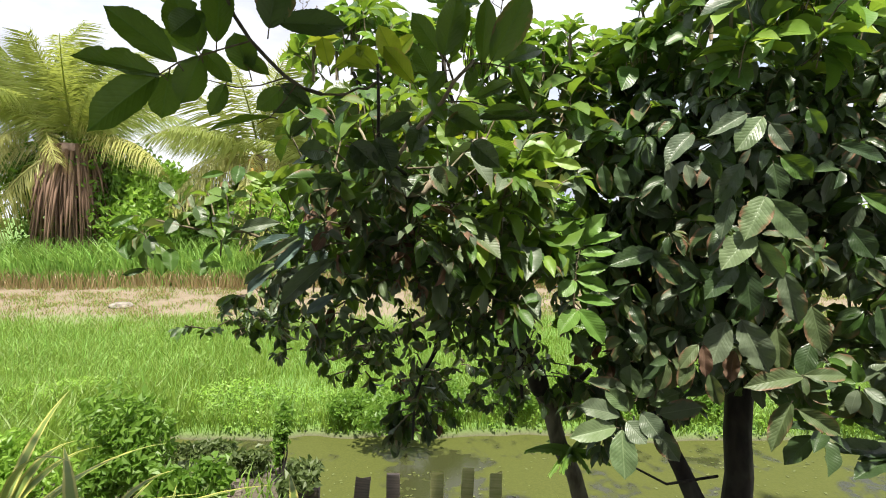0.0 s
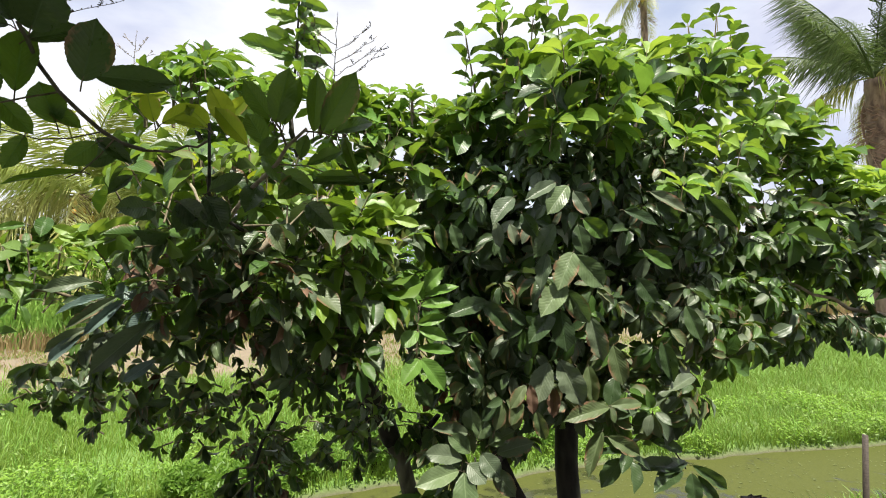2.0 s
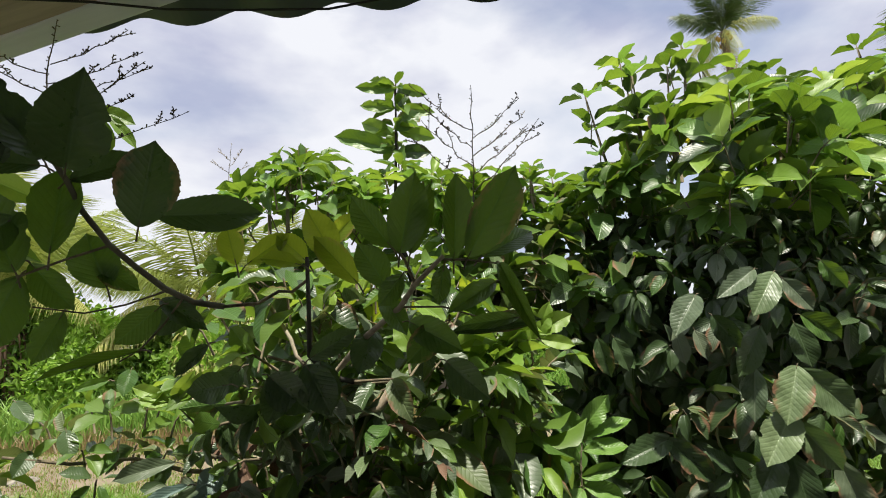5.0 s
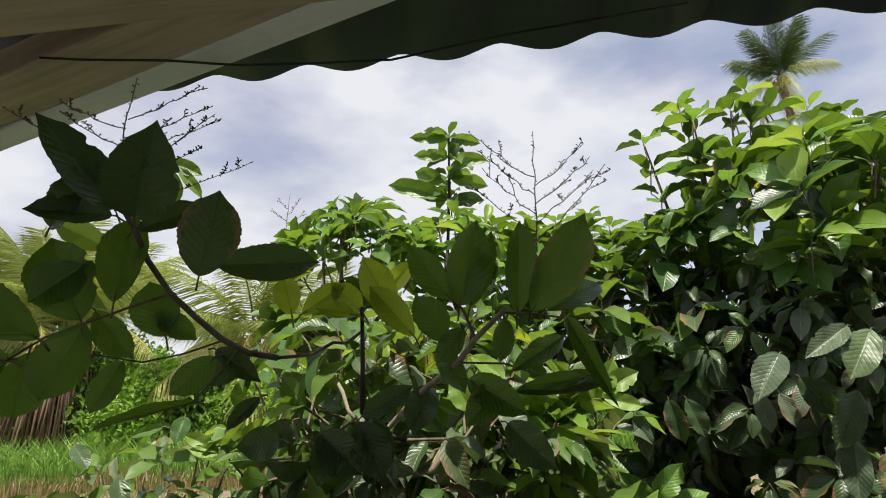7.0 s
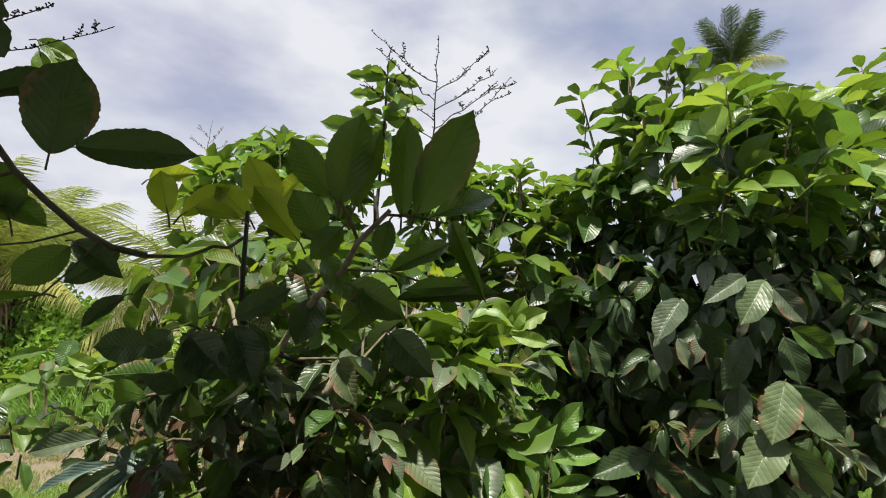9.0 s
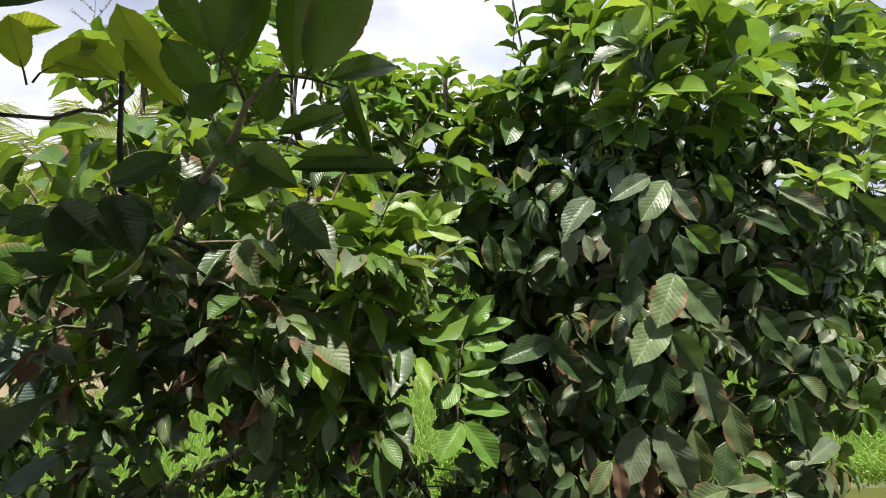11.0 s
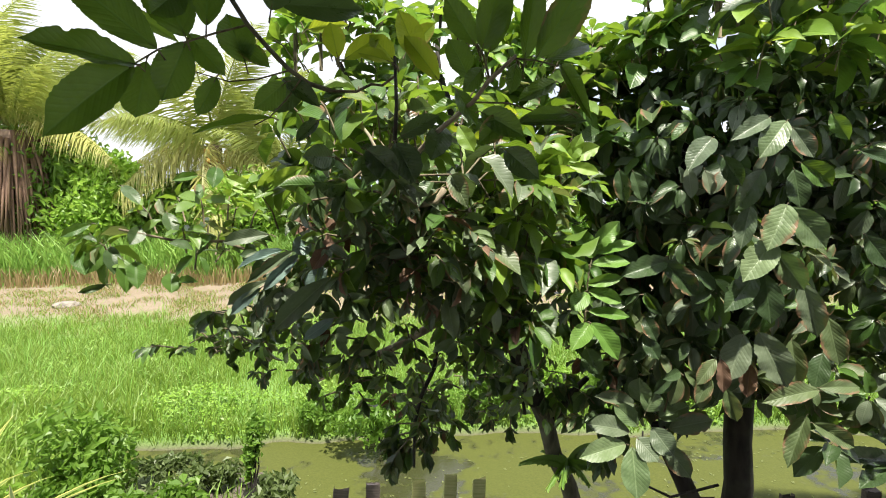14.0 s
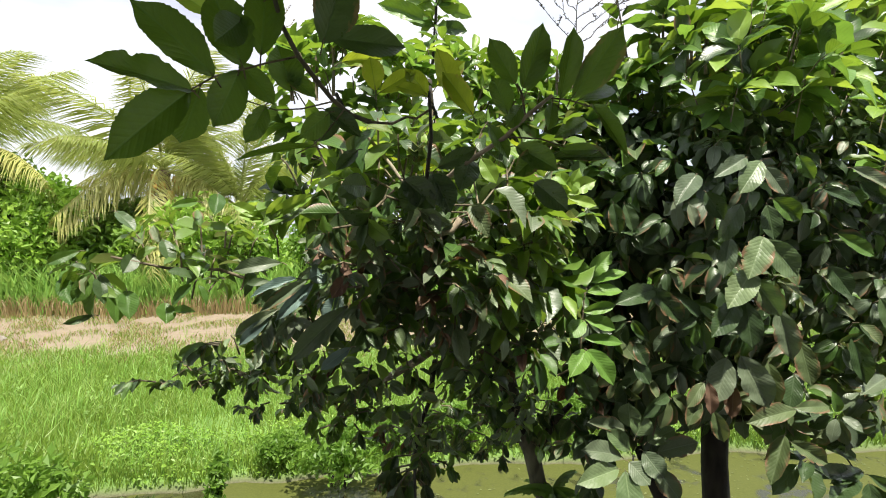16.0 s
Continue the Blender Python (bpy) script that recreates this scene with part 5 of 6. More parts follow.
LOW_DARK = [
    (1.570, 1.70, 0.896, 1.337, 1.64, 0.978, 0.054), (1.547, 1.68, 0.906, 1.381, 1.62, 0.874, 0.075), (1.623, 1.70, 0.905, 1.775, 1.66, 0.804, 0.055),
    (1.649, 1.70, 0.862, 1.720, 1.66, 0.741, 0.050), (1.604, 1.68, 0.883, 1.580, 1.64, 0.773, 0.067), (1.596, 1.70, 0.921, 1.427, 1.66, 0.917, 0.059),
    (1.589, 1.72, 0.961, 1.429, 1.70, 1.036, 0.055)]
# Leaf kinds follow how lit and shaded each leaf looks from the camera.
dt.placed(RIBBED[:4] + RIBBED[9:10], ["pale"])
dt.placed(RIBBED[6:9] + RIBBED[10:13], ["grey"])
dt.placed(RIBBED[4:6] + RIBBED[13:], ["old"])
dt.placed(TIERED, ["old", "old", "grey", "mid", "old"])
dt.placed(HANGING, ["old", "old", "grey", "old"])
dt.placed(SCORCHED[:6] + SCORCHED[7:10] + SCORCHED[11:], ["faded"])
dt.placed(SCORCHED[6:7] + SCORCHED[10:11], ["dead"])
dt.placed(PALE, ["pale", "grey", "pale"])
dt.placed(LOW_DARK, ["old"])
dt.limb([(1.1, 1.95, 0.7), (0.85, 1.85, 0.72), (0.691, 1.76, 0.83), (0.667, 1.71, 1.038)], 0.006, 0.003)
dt.limb([(0.75, 1.75, 1.3), (0.736, 1.7, 1.254), (0.758, 1.7, 1.2), (0.734, 1.7, 1.106)], 0.003, 0.003, TWIG)
dt.limb([(1.2, 1.95, 1.1), (1.42, 1.85, 1.06), (1.56, 1.75, 0.98), (1.6, 1.71, 0.89)], 0.005, 0.0025)
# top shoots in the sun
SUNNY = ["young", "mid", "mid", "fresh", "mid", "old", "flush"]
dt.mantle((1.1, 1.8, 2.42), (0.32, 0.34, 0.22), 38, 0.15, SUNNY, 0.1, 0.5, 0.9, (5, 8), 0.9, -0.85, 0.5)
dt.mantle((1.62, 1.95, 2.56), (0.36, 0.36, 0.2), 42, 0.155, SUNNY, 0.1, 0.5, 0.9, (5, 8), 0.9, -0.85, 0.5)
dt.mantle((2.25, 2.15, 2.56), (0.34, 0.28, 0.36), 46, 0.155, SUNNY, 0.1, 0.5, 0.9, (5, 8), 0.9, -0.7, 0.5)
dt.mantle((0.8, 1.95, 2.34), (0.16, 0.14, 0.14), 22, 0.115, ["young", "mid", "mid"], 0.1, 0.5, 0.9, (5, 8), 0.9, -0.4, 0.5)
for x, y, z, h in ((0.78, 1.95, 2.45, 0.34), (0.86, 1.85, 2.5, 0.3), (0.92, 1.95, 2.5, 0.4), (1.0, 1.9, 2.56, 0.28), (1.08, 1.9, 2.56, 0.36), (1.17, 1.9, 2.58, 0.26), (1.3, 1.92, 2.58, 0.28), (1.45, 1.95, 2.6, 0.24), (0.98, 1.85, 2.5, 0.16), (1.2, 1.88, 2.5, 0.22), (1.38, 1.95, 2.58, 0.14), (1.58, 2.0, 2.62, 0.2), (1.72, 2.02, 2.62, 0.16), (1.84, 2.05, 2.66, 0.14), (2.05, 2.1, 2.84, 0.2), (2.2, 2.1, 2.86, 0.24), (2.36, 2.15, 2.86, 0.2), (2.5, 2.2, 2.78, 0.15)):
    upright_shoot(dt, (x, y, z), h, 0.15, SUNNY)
# Flush tips; their light kinds also stand for sun on the lower crown.
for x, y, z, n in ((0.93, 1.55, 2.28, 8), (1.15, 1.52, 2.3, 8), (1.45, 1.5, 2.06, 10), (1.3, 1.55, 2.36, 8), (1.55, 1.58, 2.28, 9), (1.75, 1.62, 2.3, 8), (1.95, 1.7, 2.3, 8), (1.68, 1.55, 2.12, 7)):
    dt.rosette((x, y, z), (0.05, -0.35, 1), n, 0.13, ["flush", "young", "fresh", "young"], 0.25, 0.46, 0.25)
# Dark kinds put the shade under the crown into leaf colour.
dt.lobe((0.85, 2.05, 1.22), (0.25, 0.12, 0.2), 30, 0.1, ["old", "old", "dead"], -0.4, 1.0, ratio=0.48)
dt.lobe((0.76, 2.05, 0.95), (0.2, 0.1, 0.12), 14, 0.09, ["old", "old", "faded"], -0.4, 1.0, ratio=0.48)
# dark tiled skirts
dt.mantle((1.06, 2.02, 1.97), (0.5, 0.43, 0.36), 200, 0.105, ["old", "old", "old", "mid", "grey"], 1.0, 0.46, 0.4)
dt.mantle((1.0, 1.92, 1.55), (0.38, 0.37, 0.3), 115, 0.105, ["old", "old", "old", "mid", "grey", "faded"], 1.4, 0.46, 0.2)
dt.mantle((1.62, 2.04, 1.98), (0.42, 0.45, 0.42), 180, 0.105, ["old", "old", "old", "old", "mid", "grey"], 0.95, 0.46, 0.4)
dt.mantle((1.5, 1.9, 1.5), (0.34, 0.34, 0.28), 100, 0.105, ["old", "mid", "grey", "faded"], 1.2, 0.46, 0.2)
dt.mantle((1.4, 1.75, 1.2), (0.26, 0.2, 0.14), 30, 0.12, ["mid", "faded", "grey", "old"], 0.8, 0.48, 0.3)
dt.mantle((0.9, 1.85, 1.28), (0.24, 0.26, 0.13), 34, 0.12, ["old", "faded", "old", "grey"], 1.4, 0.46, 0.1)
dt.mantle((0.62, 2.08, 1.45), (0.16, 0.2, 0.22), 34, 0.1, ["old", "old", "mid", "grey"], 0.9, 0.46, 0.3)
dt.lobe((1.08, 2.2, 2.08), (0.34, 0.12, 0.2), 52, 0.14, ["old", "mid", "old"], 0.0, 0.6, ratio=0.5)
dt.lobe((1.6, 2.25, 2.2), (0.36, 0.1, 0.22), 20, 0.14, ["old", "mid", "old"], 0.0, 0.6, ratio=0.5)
# Inner shoots mostly of the dark kind, for shade inside the crown.
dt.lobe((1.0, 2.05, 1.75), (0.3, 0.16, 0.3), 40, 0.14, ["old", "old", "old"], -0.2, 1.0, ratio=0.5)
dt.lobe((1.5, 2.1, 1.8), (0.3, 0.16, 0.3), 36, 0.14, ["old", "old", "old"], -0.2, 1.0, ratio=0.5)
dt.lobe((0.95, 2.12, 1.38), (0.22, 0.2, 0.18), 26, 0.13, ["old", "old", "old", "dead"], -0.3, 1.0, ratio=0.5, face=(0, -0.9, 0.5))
dt.mantle((1.85, 1.95, 1.38), (0.34, 0.24, 0.18), 24, 0.12, ["old", "mid", "grey", "faded", "mid"], 0.8, 0.48, 0.3)
dt.mantle((2.3, 2.1, 1.5), (0.36, 0.24, 0.26), 50, 0.12, ["old", "mid", "mid", "grey"], 0.8, 0.48, 0.3)
dt.rosette((1.25, 1.6, 1.03), (0.1, -0.5, 0.6), 7, 0.12, ["old", "old"], 0.7)
dt.lobe((1.4, 2.1, 2.5), (0.1, 0.08, 0.05), 3, 0.12, ["yellow"], 0.3, 0.3)
dt.grow()

# ---- the tree beside it ----
st = Tree("tree", (5.0, 2.7, -0.05), "spreading tree with glossy leaves and yellow-green tips", 61)
st.limb(bend((5.0, 2.7, -0.1), (4.75, 2.6, 1.5), 0.0, 8, 0.015), 0.06, 0.04, name="trunk")
st.limb(bend((4.75, 2.6, 1.4), (2.9, 2.35, 1.9), 0.05, 9, 0.02), 0.025, 0.008)
st.limb(bend((3.95, 2.3, 1.35), (2.55, 2.2, 1.72), 0.03, 9, 0.015), 0.016, 0.006, PALE_BARK)
st.limb(bend((4.75, 2.6, 1.4), (3.1, 2.45, 2.5), 0.0, 9, 0.02), 0.03, 0.008)
st.limb(bend((4.75, 2.6, 1.4), (4.0, 2.6, 2.3), 0.0, 7, 0.02), 0.03, 0.008)
st.lobe((3.05, 2.4, 2.5), (0.26, 0.2, 0.22), 40, 0.14, ["young", "mid", "mid"], 0.6, 0.2, ratio=0.5, whorl=0.5)
st.lobe((2.55, 2.25, 1.95), (0.4, 0.25, 0.24), 66, 0.14, ["old", "mid", "mid", "grey"], 0.1, 0.6, ratio=0.5, face=(0, -0.6, 0.8))
st.lobe((3.1, 2.3, 1.85), (0.4, 0.25, 0.24), 66, 0.14, ["old", "mid", "grey"], 0.1, 0.6, ratio=0.5, face=(0, -0.6, 0.8))
st.lobe((3.6, 2.4, 2.2), (0.25, 0.2, 0.12), 30, 0.16, ["flush", "flush", "young"], 0.5, 0.3, ratio=0.5)
st.lobe((3.7, 2.4, 1.85), (0.36, 0.25, 0.24), 54, 0.14, ["mid", "old", "grey"], 0.2, 0.6, ratio=0.5, face=(0, -0.6, 0.8))
st.lobe((3.1, 2.25, 1.4), (0.45, 0.2, 0.14), 46, 0.1, ["old", "old"], -0.4, 1.0)
st.lobe((2.2, 2.1, 1.5), (0.26, 0.18, 0.2), 30, 0.1, ["old", "mid"], -0.3, 0.9)
st.grow()

# ---- shrubs ----


def shrub(at, radii, leaves, size, label, seed, mat=SHRUB, lumps=7, group=""):
    """Stems and a lumpy crown of small leaves with gaps."""
    r = random.Random(seed)
    root = thing("shrub", at, label, "shrub", group)
    t = Tubes()
    spots = []
    for i in range(lumps):
        a = r.uniform(0, 6.28)
        c = Vector((math.cos(a) * r.uniform(0, 0.65) * radii[0], math.sin(a) * r.uniform(0, 0.65) * radii[1], r.uniform(0.35, 0.85) * radii[2] * 2))
        t.add(bend((0, 0, -0.03), c, 0.0, 4, 0.04 * radii[2], r), taper(5, 0.03 * radii[2], 0.006 * radii[2]), 5)
        s = r.uniform(0.35, 0.6)
        for _ in range(leaves // lumps):
            q = Vector((r.gauss(0, 1), r.gauss(0, 1), r.gauss(0, 1))).normalized() * r.uniform(0.45, 1.05)
            q = c + Vector((q.x * radii[0] * s, q.y * radii[1] * s, q.z * radii[2] * s))
            if q.z > 0.02:
                spots.append(q)
    part("stems", t.mesh("stems"), BARK, root)
    me = scatter_leaves(spots, size, seed + 1, 0.35, 0.12)
    part("foliage", me, mat, root, kind="stuff")
    return root


shrub((-1.75, 2.7, -0.05), (0.36, 0.3, 0.4), 2600, 0.055, "low leafy green shrub on the pond bank", 71, SHRUB_DARK)
shrub((-2.7, 2.9, -0.2), (0.5, 0.4, 0.3), 2400, 0.055, "low leafy green shrub on the pond bank", 72, SHRUB)
shrub((-1.1, 3.35, ground_height(-1.1, 3.35)), (0.1, 0.1, 0.3), 260, 0.06, "stump overgrown with a small-leaved creeper", 73, SHRUB_DARK, 6)
shrub((-0.35, 4.6, -0.35), (0.55, 0.3, 0.28), 900, 0.07, "weedy shrub hanging over the pond edge", 74, SHRUB_DARK)
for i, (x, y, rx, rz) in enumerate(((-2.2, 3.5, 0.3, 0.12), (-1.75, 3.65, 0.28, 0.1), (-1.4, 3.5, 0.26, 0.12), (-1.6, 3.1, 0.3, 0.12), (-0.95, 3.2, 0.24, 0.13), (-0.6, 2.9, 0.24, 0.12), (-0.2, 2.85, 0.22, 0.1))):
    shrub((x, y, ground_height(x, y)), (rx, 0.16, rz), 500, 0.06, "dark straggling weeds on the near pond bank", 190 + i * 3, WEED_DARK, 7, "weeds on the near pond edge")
shrub((-1.3, 2.45, -0.05), (0.25, 0.2, 0.3), 700, 0.07, "low leafy green shrub on the pond bank", 75, SHRUB_DARK)
for i, (x, y, rx, rz) in enumerate(((-0.95, 5.02, 0.3, 0.2), (0.1, 5.08, 0.4, 0.22), (0.75, 5.1, 0.35, 0.28), (1.35, 5.15, 0.4, 0.24), (2.0, 5.12, 0.35, 0.26), (2.8, 5.1, 0.4, 0.2))):
    shrub((x, y, ground_height(x, y)), (rx, 0.22, rz), 1500, 0.055, "rank weedy shrub on the far pond edge", 170 + i * 3, SHRUB_DARK if i != 3 else SHRUB, 8, "weeds on the far pond edge")
for i, (x, y, rx, rz, s) in enumerate(((-7.4, 12.9, 1.7, 1.6, 0), (-6.0, 13.6, 1.4, 1.45, 1), (-4.4, 13.2, 1.5, 1.3, 0), (-8.6, 13.9, 1.3, 1.75, 1), (-13.2, 13.0, 1.6, 1.2, 0), (-3.0, 13.2, 1.5, 1.1, 0), (-1.0, 13.6, 1.6, 1.2, 1), (1.4, 13.4, 1.7, 1.0, 0),
                                       (4.0, 13.6, 1.8, 1.2, 1), (6.8, 13.8, 1.9, 1.1, 0), (9.8, 13.6, 2.0, 1.3, 1), (13.0, 13.4, 2.1, 1.2, 0), (-10.5, 13.6, 1.8, 2.0, 1), (-14.0, 13.8, 2.2, 2.0, 0))):
    shrub((x, y, 0.2), (rx, 1.0, rz), 4200, 0.2, "lush green shrub behind tall grass", 80 + i, SHRUB_DARK if s else SHRUB, 9, "shrubs behind the meadow")

# ---- palms ----


def frond_mesh(length, droop, seed, leaflets=100, leaflet=0.8, dead=False):
    """A feather leaf along +y that arches down, with leaflets on both sides."""
    r = random.Random(seed)
    verts, faces = [], []
    line = [Vector((0, length * s * (1 - 0.12 * s), length * (0.12 * s - droop * s * s))) for s in (i / 12 for i in range(13))]
    tv, tf = tube_arrays(line, taper(13, 0.035, 0.006), 4)
    verts += [tuple(v) for v in tv]
    faces += [tuple(dict.fromkeys(f)) for f in tf]
    for i in range(leaflets):
        s = 0.14 + 0.85 * i / leaflets
        k = min(11, int(s * 12))
        p = line[k].lerp(line[k + 1], s * 12 - k)
        d = (line[k + 1] - line[k]).normalized()
        ll = leaflet * (math.sin(math.pi * (0.12 + 0.8 * s)) ** 0.7)
        for side in (-1, 1):
            if dead and r.random() < 0.35:
                continue
            w = Vector((side * 1.0, 0, 0)) + d * r.uniform(0.3, 1.0) + Vector((0, 0, r.uniform(-0.9, 0.2) - (0.9 if dead else 0.5)))
            w = w.normalized() * ll * r.uniform(0.8, 1.1)
            u = d * 0.016
            o = len(verts)
            mid = p + w * 0.55
            tip = p + w + Vector((0, 0, -r.uniform(0.3, 0.8) * ll))
            verts += [tuple(p - u * 0.6), tuple(p + u * 0.6), tuple(mid + u), tuple(mid - u), tuple(tip)]
            faces += [(o, o + 1, o + 2, o + 3), (o + 3, o + 2, o + 4)]
    me = bpy.data.meshes.new("frond")
    me.from_pydata(verts, [], faces)
    return me


FRONDS = [frond_mesh(3.4, 0.45, 1), frond_mesh(3.2, 0.62, 2), frond_mesh(3.0, 0.3, 3)]
FRONDS_UP = [frond_mesh(3.6, 0.28, 8, 80, 0.8), frond_mesh(3.3, 0.4, 9, 80, 0.8), frond_mesh(3.2, 0.2, 10, 80, 0.8)]
FRONDS_OLD = [frond_mesh(3.1, 0.8, 4), frond_mesh(2.8, 0.7, 5)]
FRONDS_DEAD = [frond_mesh(2.4, 0.75, 6, 30, 0.5, True), frond_mesh(2.1, 0.85, 7, 26, 0.45, True)]
for group, mat in ((FRONDS, FROND), (FRONDS_UP, FROND_SHADED), (FRONDS_OLD, FROND_OLD), (FRONDS_DEAD, FROND_DEAD)):
    for me in group:
        me.materials.append(mat)


def palm(at, height, label, seed, radius=0.16, live=17, old=5, dead=0, scale=1.0, nuts=0, lean=(0, 0), skirt=False, low=15, leaves=None):
    r = random.Random(seed)
    root = thing("palm_tree", at, label, "palm tree", "coconut palms")
    top = Vector((lean[0], lean[1], height))
    t = Tubes()
    n = max(8, int(height * 5))
    pts = [Vector((lean[0] * (i / n) ** 2, lean[1] * (i / n) ** 2, -0.1 + (height + 0.1) * i / n)) for i in range(n + 1)]
    t.add(pts, [radius * (1.25 if i < 2 else 1.0 + (0.07 if i % 2 else -0.05)) for i in range(n + 1)], 12, 0.1, r)
    part("trunk", t.mesh("trunk"), PALM_BARK, root)

    def put(group, name, count, el0, el1, lab=""):
        for i in range(count):
            a = 6.283 * (i + r.random() * 0.7) / count
            el = r.uniform(el0, el1)
            ob = part(name, r.choice(group), None, root, lab)
            s = scale * r.uniform(0.85, 1.12)
            ob.matrix_basis = Matrix.Translation(top + Vector((0, 0, r.uniform(-0.15, 0.1)))) @ Matrix.Rotation(a, 4, "Z") @ Matrix.Rotation(radians(el), 4, "X") @ Matrix.Rotation(r.uniform(-0.5, 0.5), 4, "Y") @ Matrix.Scale(s, 4)
    put(leaves or FRONDS, "frond", live, low, 84)
    put(FRONDS_OLD, "frond", old, -25, 20, "yellowed drooping frond")
    put(FRONDS_DEAD, "dead_frond", dead, -80, -55, "brown hanging dead frond")
    for i in range(nuts):
        bm = bmesh.new()
        bmesh.ops.create_uvsphere(bm, u_segments=10, v_segments=8, radius=0.12)
        bmesh.ops.scale(bm, vec=(0.85, 0.85, 1.1), verts=bm.verts)
        for f in bm.faces:
            f.smooth = True
        ob = part("coconut", bm, NUT, root)
        a = 6.28 * i / nuts
        ob.location = top + Vector((math.cos(a) * 0.3, math.sin(a) * 0.3, -0.25 - 0.2 * (i % 3)))
    if skirt:
        t = Tubes()
        for i in range(260):
            a, z0 = r.uniform(0, 6.28), r.uniform(0.7, 1.0) * height
            p = Vector((math.cos(a) * radius, math.sin(a) * radius, z0))
            q = p + Vector((math.cos(a) * r.uniform(0.05, 0.6), math.sin(a) * r.uniform(0.05, 0.6), -r.uniform(0.4, 0.95) * z0))
            t.add([p, p.lerp(q, 0.4) + Vector((math.cos(a), math.sin(a), 0)) * 0.1, q], [0.06, r.uniform(0.02, 0.05), 0.015], 4)
        part("leaf_skirt", t.mesh("leaf_skirt"), FROND_DEAD, root, "shaggy brown skirt of old leaf bases", "stuff")
    return root


palm((-10.1, 13.8, 0.2), 3.7, "young coconut palm with a shaggy brown skirt", 91, 0.66, 15, 5, 6, 1.05, 5, (0, 0), True, 38)
palm((-5.2, 14.2, 0.2), 3.5, "coconut palm with orange nuts and yellowing fronds", 92, 0.15, 12, 10, 4, 1.0, 9)
palm((-11.5, 14.5, 0.2), 4.5, "coconut palm behind the meadow", 93, 0.16, 16, 6, 4, 1.0)
palm((-3.4, 14.6, 0.2), 2.6, "low coconut palm with arching fronds", 94, 0.16, 14, 5, 2, 0.95)
palm((17.5, 22.0, 0.2), 16.4, "tall slender coconut palm against the sky", 95, 0.17, 19, 5, 3, 0.9, 8, low=42, leaves=FRONDS_UP)
palm((13.2, 8.4, 0.2), 6.0, "coconut palm with hanging dead fronds", 96, 0.22, 17, 4, 12, 1.0, leaves=FRONDS_UP)

# ---- small things on the banks ----


def stake(at, h, w, mat, label, seed, lean=0.0):
    r = random.Random(seed)
    bm = box(bmesh.new(), (w, w * 0.45, h), Matrix.Translation((0, 0, h / 2)), 0.006)
    for vtx in bm.verts:
        if vtx.co.z > h * 0.9:
            vtx.co.z += r.uniform(-0.03, 0.02)
        vtx.co.x += 0.01 * math.sin(vtx.co.z * 9 + seed)
    ob = part("wooden_stake", bm, mat, None)
    ob.matrix_basis = Matrix.Translation(at) @ Matrix.Rotation(lean, 4, "Y")
    return tagged(ob, label, "stake", "stakes along the pond")


for i, (x, top, w, lean) in enumerate(((-0.92, -0.08, 0.1, 0.05), (-0.63, 0.0, 0.1, 0.1), (-0.36, 0.02, 0.09, 0.02), (-0.06, 0.02, 0.09, 0.03), (0.13, 0.06, 0.085, 0.06), (0.35, 0.02, 0.085, 0.02))):
    green = i >= 3
    stake((x, 3.3, -0.8), top + 0.8, w, STAKE_GREEN if green else STAKE_GREY, "mossy yellow-green plank stake in the pond, lightened as if sunlit" if green else "weathered grey plank stake in the pond", 100 + i, lean)
rng = random.Random(131)
for i in range(15):
    stake((1.15 + i * 0.2 + rng.uniform(-0.03, 0.03), 3.3 + rng.uniform(-0.03, 0.03), -0.8), 0.6 + rng.uniform(-0.1, 0.05), 0.1 + rng.uniform(-0.02, 0.03), STAKE_DARK, "dark plank stake in the pond", 120 + i, rng.uniform(-0.05, 0.05))
t = Tubes()
t.add([(0, 0, 0), (0, 0.01, 0.7), (0.01, 0, 1.28)], [0.021, 0.02, 0.018], 9, 0.05)
ob = part("post", t.mesh("post"), STAKE_DARK, None)
ob.location = (3.907, 2.6, -0.75)
tagged(ob, "thin dark round post standing on the pond bank", "post")


def strap_plant(at, stem, count, length, label, seed):
    """A stem with arching strap leaves with pale margins, each a part."""
    r = random.Random(seed)
    root = thing("strap_leaved_plant", at, label, "plant", "strap-leaved plants")
    t = Tubes()
    t.add(bend((0, 0, -0.05), (0.02, 0, stem), 0.0, 6, 0.01, r), taper(7, 0.022, 0.016), 8, 0.1, r)
    part("stem", t.mesh("stem"), PALE_BARK, root)
    for i in range(count):
        a, L = 2.4 * i + r.uniform(-0.4, 0.4), length * r.uniform(0.75, 1.15)
        el, dr, w = r.uniform(0.55, 1.3), r.uniform(0.3, 1.15), 0.021 * r.uniform(0.75, 1.3)
        foot = Vector((0.02, 0, stem * (0.8 + 0.2 * i / count)))
        verts, uvs, faces = [], [], []
        for k in range(9):
            s = k / 8
            p = foot + Vector((math.cos(a) * math.cos(el), math.sin(a) * math.cos(el), math.sin(el))) * L * s + Vector((math.cos(a) * 0.4, math.sin(a) * 0.4, -1)) * dr * L * s * s * 0.6
            ww = w * (0.6 + 0.8 * s if s < 0.4 else 0.92 * (1.02 - s) / 0.62)
            across = Vector((-math.sin(a), math.cos(a), 0)) * ww
            for q in (-1, 0, 1):
                verts.append(tuple(p + across * q + Vector((0, 0, 0.3 * ww * abs(q)))))
                uvs.append((0.5 + q * 0.5, s))
        for k in range(8):
            for q in range(2):
                faces.append((k * 3 + q, k * 3 + q + 1, k * 3 + q + 4, k * 3 + q + 3))
        part("leaf", mesh_from("strap_leaf", verts, faces, uvs), STRAP, root)
    return root


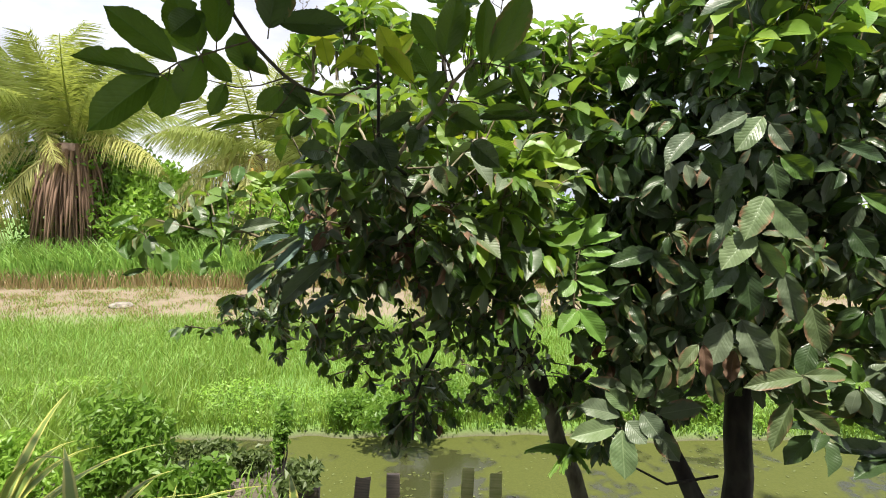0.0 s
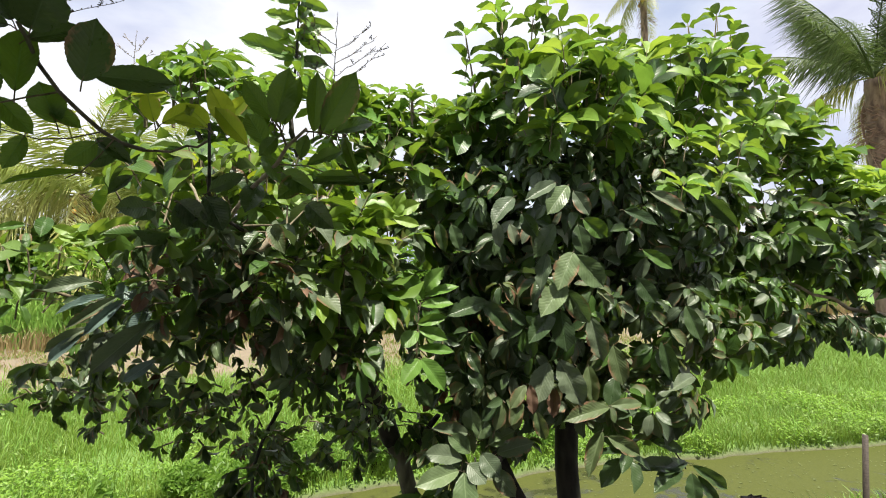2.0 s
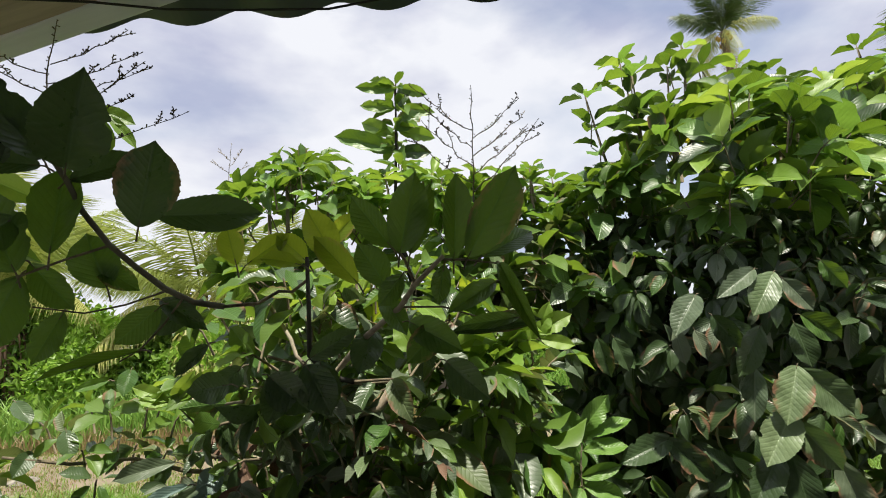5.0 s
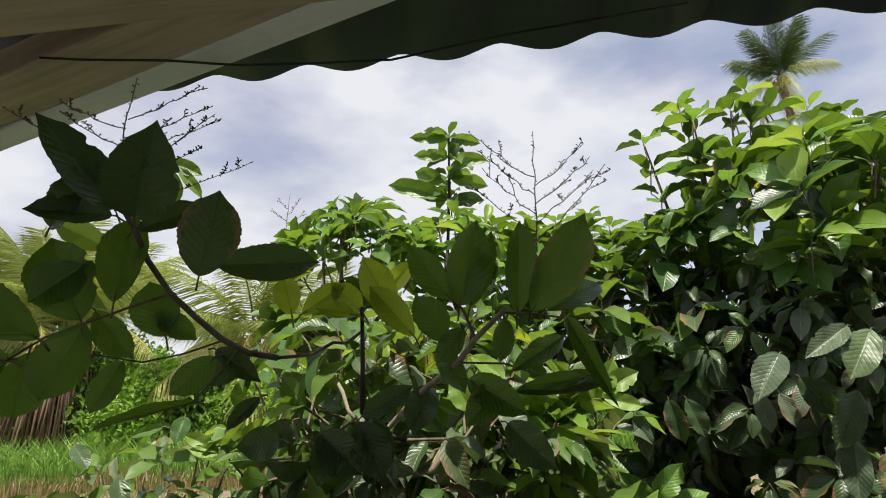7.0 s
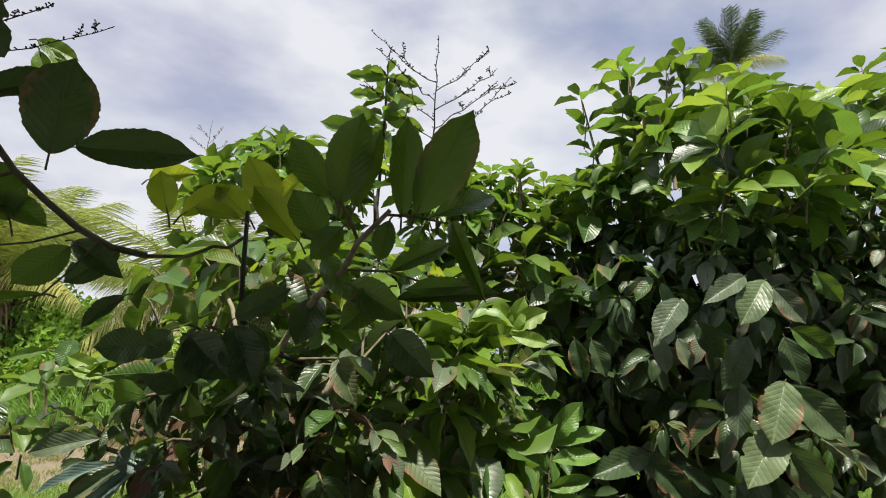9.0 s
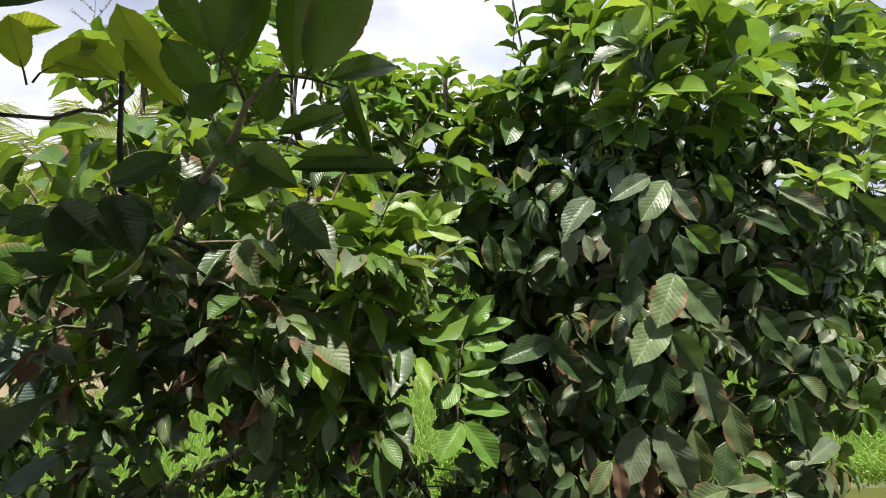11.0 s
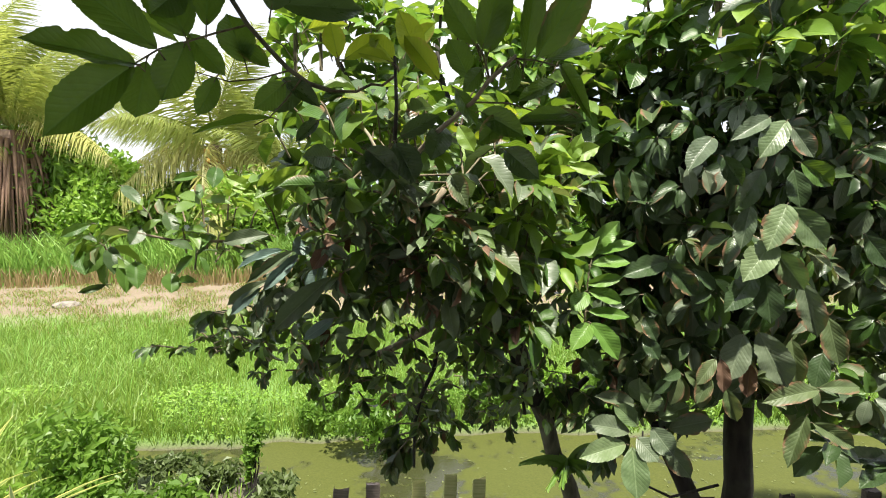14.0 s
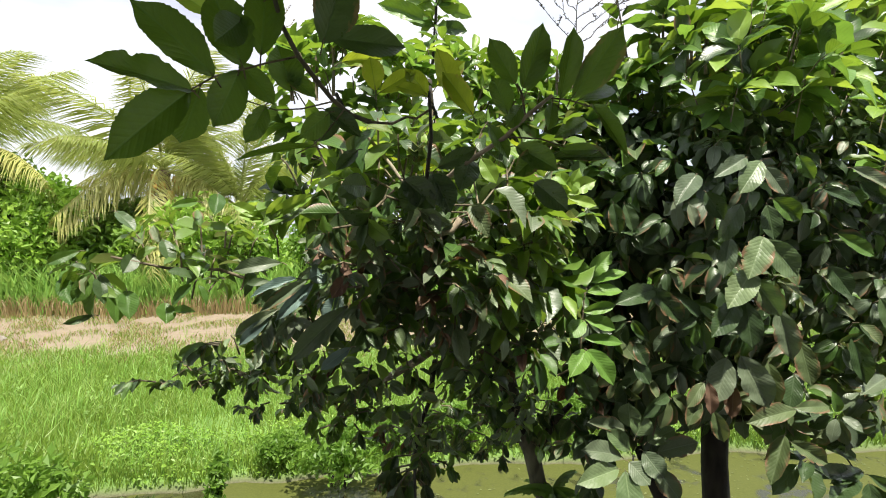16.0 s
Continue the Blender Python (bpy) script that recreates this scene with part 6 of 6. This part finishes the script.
def strap_material():
    m = Nodes("variegated_strap_leaf")
    uv = m.add("ShaderNodeSeparateXYZ", Vector=m.coord("UV"))
    au = m.math("ABSOLUTE", m.math("SUBTRACT", uv.outputs[0], 0.5))
    n = m.noise(25.0, 4.0)
    col = m.mix(m.step(m.math("ADD", au, m.math("MULTIPLY", n, 0.1)), 0.3, 0.4), m.mix(n, (0.09, 0.16, 0.03), (0.19, 0.26, 0.05)), (0.5, 0.47, 0.12))
    p = m.add("ShaderNodeBsdfPrincipled", Base_Color=col, Roughness=0.45)
    tr = m.add("ShaderNodeBsdfTranslucent", Color=(0.3, 0.38, 0.08))
    s = m.add("ShaderNodeMixShader")
    s.inputs[0].default_value = 0.3
    m.nt.links.new(p.outputs[0], s.inputs[1])
    m.nt.links.new(tr.outputs[0], s.inputs[2])
    return m.finish(s.outputs[0])


STRAP = strap_material()


def fern(at, count, length, seed):
    r = random.Random(seed)
    root = thing("fern", at, "small green fern growing on a tree trunk", "fern")
    me = frond_mesh(length, 0.9, seed, 24, length * 0.17)
    for v in me.vertices[: 13 * 4]:
        v.co.x *= 0.12
    me.materials.append(WEED)
    for i in range(count):
        ob = part("frond", me, None, root)
        ob.matrix_basis = Matrix.Rotation(6.28 * i / count + r.uniform(-0.3, 0.3), 4, "Z") @ Matrix.Rotation(radians(r.uniform(15, 60)), 4, "X") @ Matrix.Scale(r.uniform(0.8, 1.15), 4)
    return root


fern((0.58, 2.2, 0.66), 9, 0.17, 141)
strap_plant((-1.16, 1.5, 0.0), 0.62, 17, 0.62, "tall clump of arching yellow-edged strap leaves", 111)
strap_plant((-0.47, 1.52, 0.0), 0.6, 10, 0.5, "small clump of arching yellow-edged strap leaves", 112)
strap_plant((-1.55, 1.65, 0.0), 0.68, 15, 0.66, "tall clump of arching yellow-edged strap leaves", 113)
strap_plant((-0.88, 1.46, 0.0), 0.52, 9, 0.55, "tall clump of arching yellow-edged strap leaves", 114)

bm = bmesh.new()
bmesh.ops.create_icosphere(bm, subdivisions=3, radius=1.0)
for vtx in bm.verts:
    vtx.co *= 1 + 0.25 * noise.noise(vtx.co * 1.7)
    vtx.co = Vector((vtx.co.x * 0.24, vtx.co.y * 0.18, vtx.co.z * 0.1))
ob = part("rock", bm, STONE, None)
ob.location = (-6.5, 10.0, ground_height(-6.5, 10.0) + 0.01)
tagged(ob, "pale weathered rock lying on bare soil", "rock")
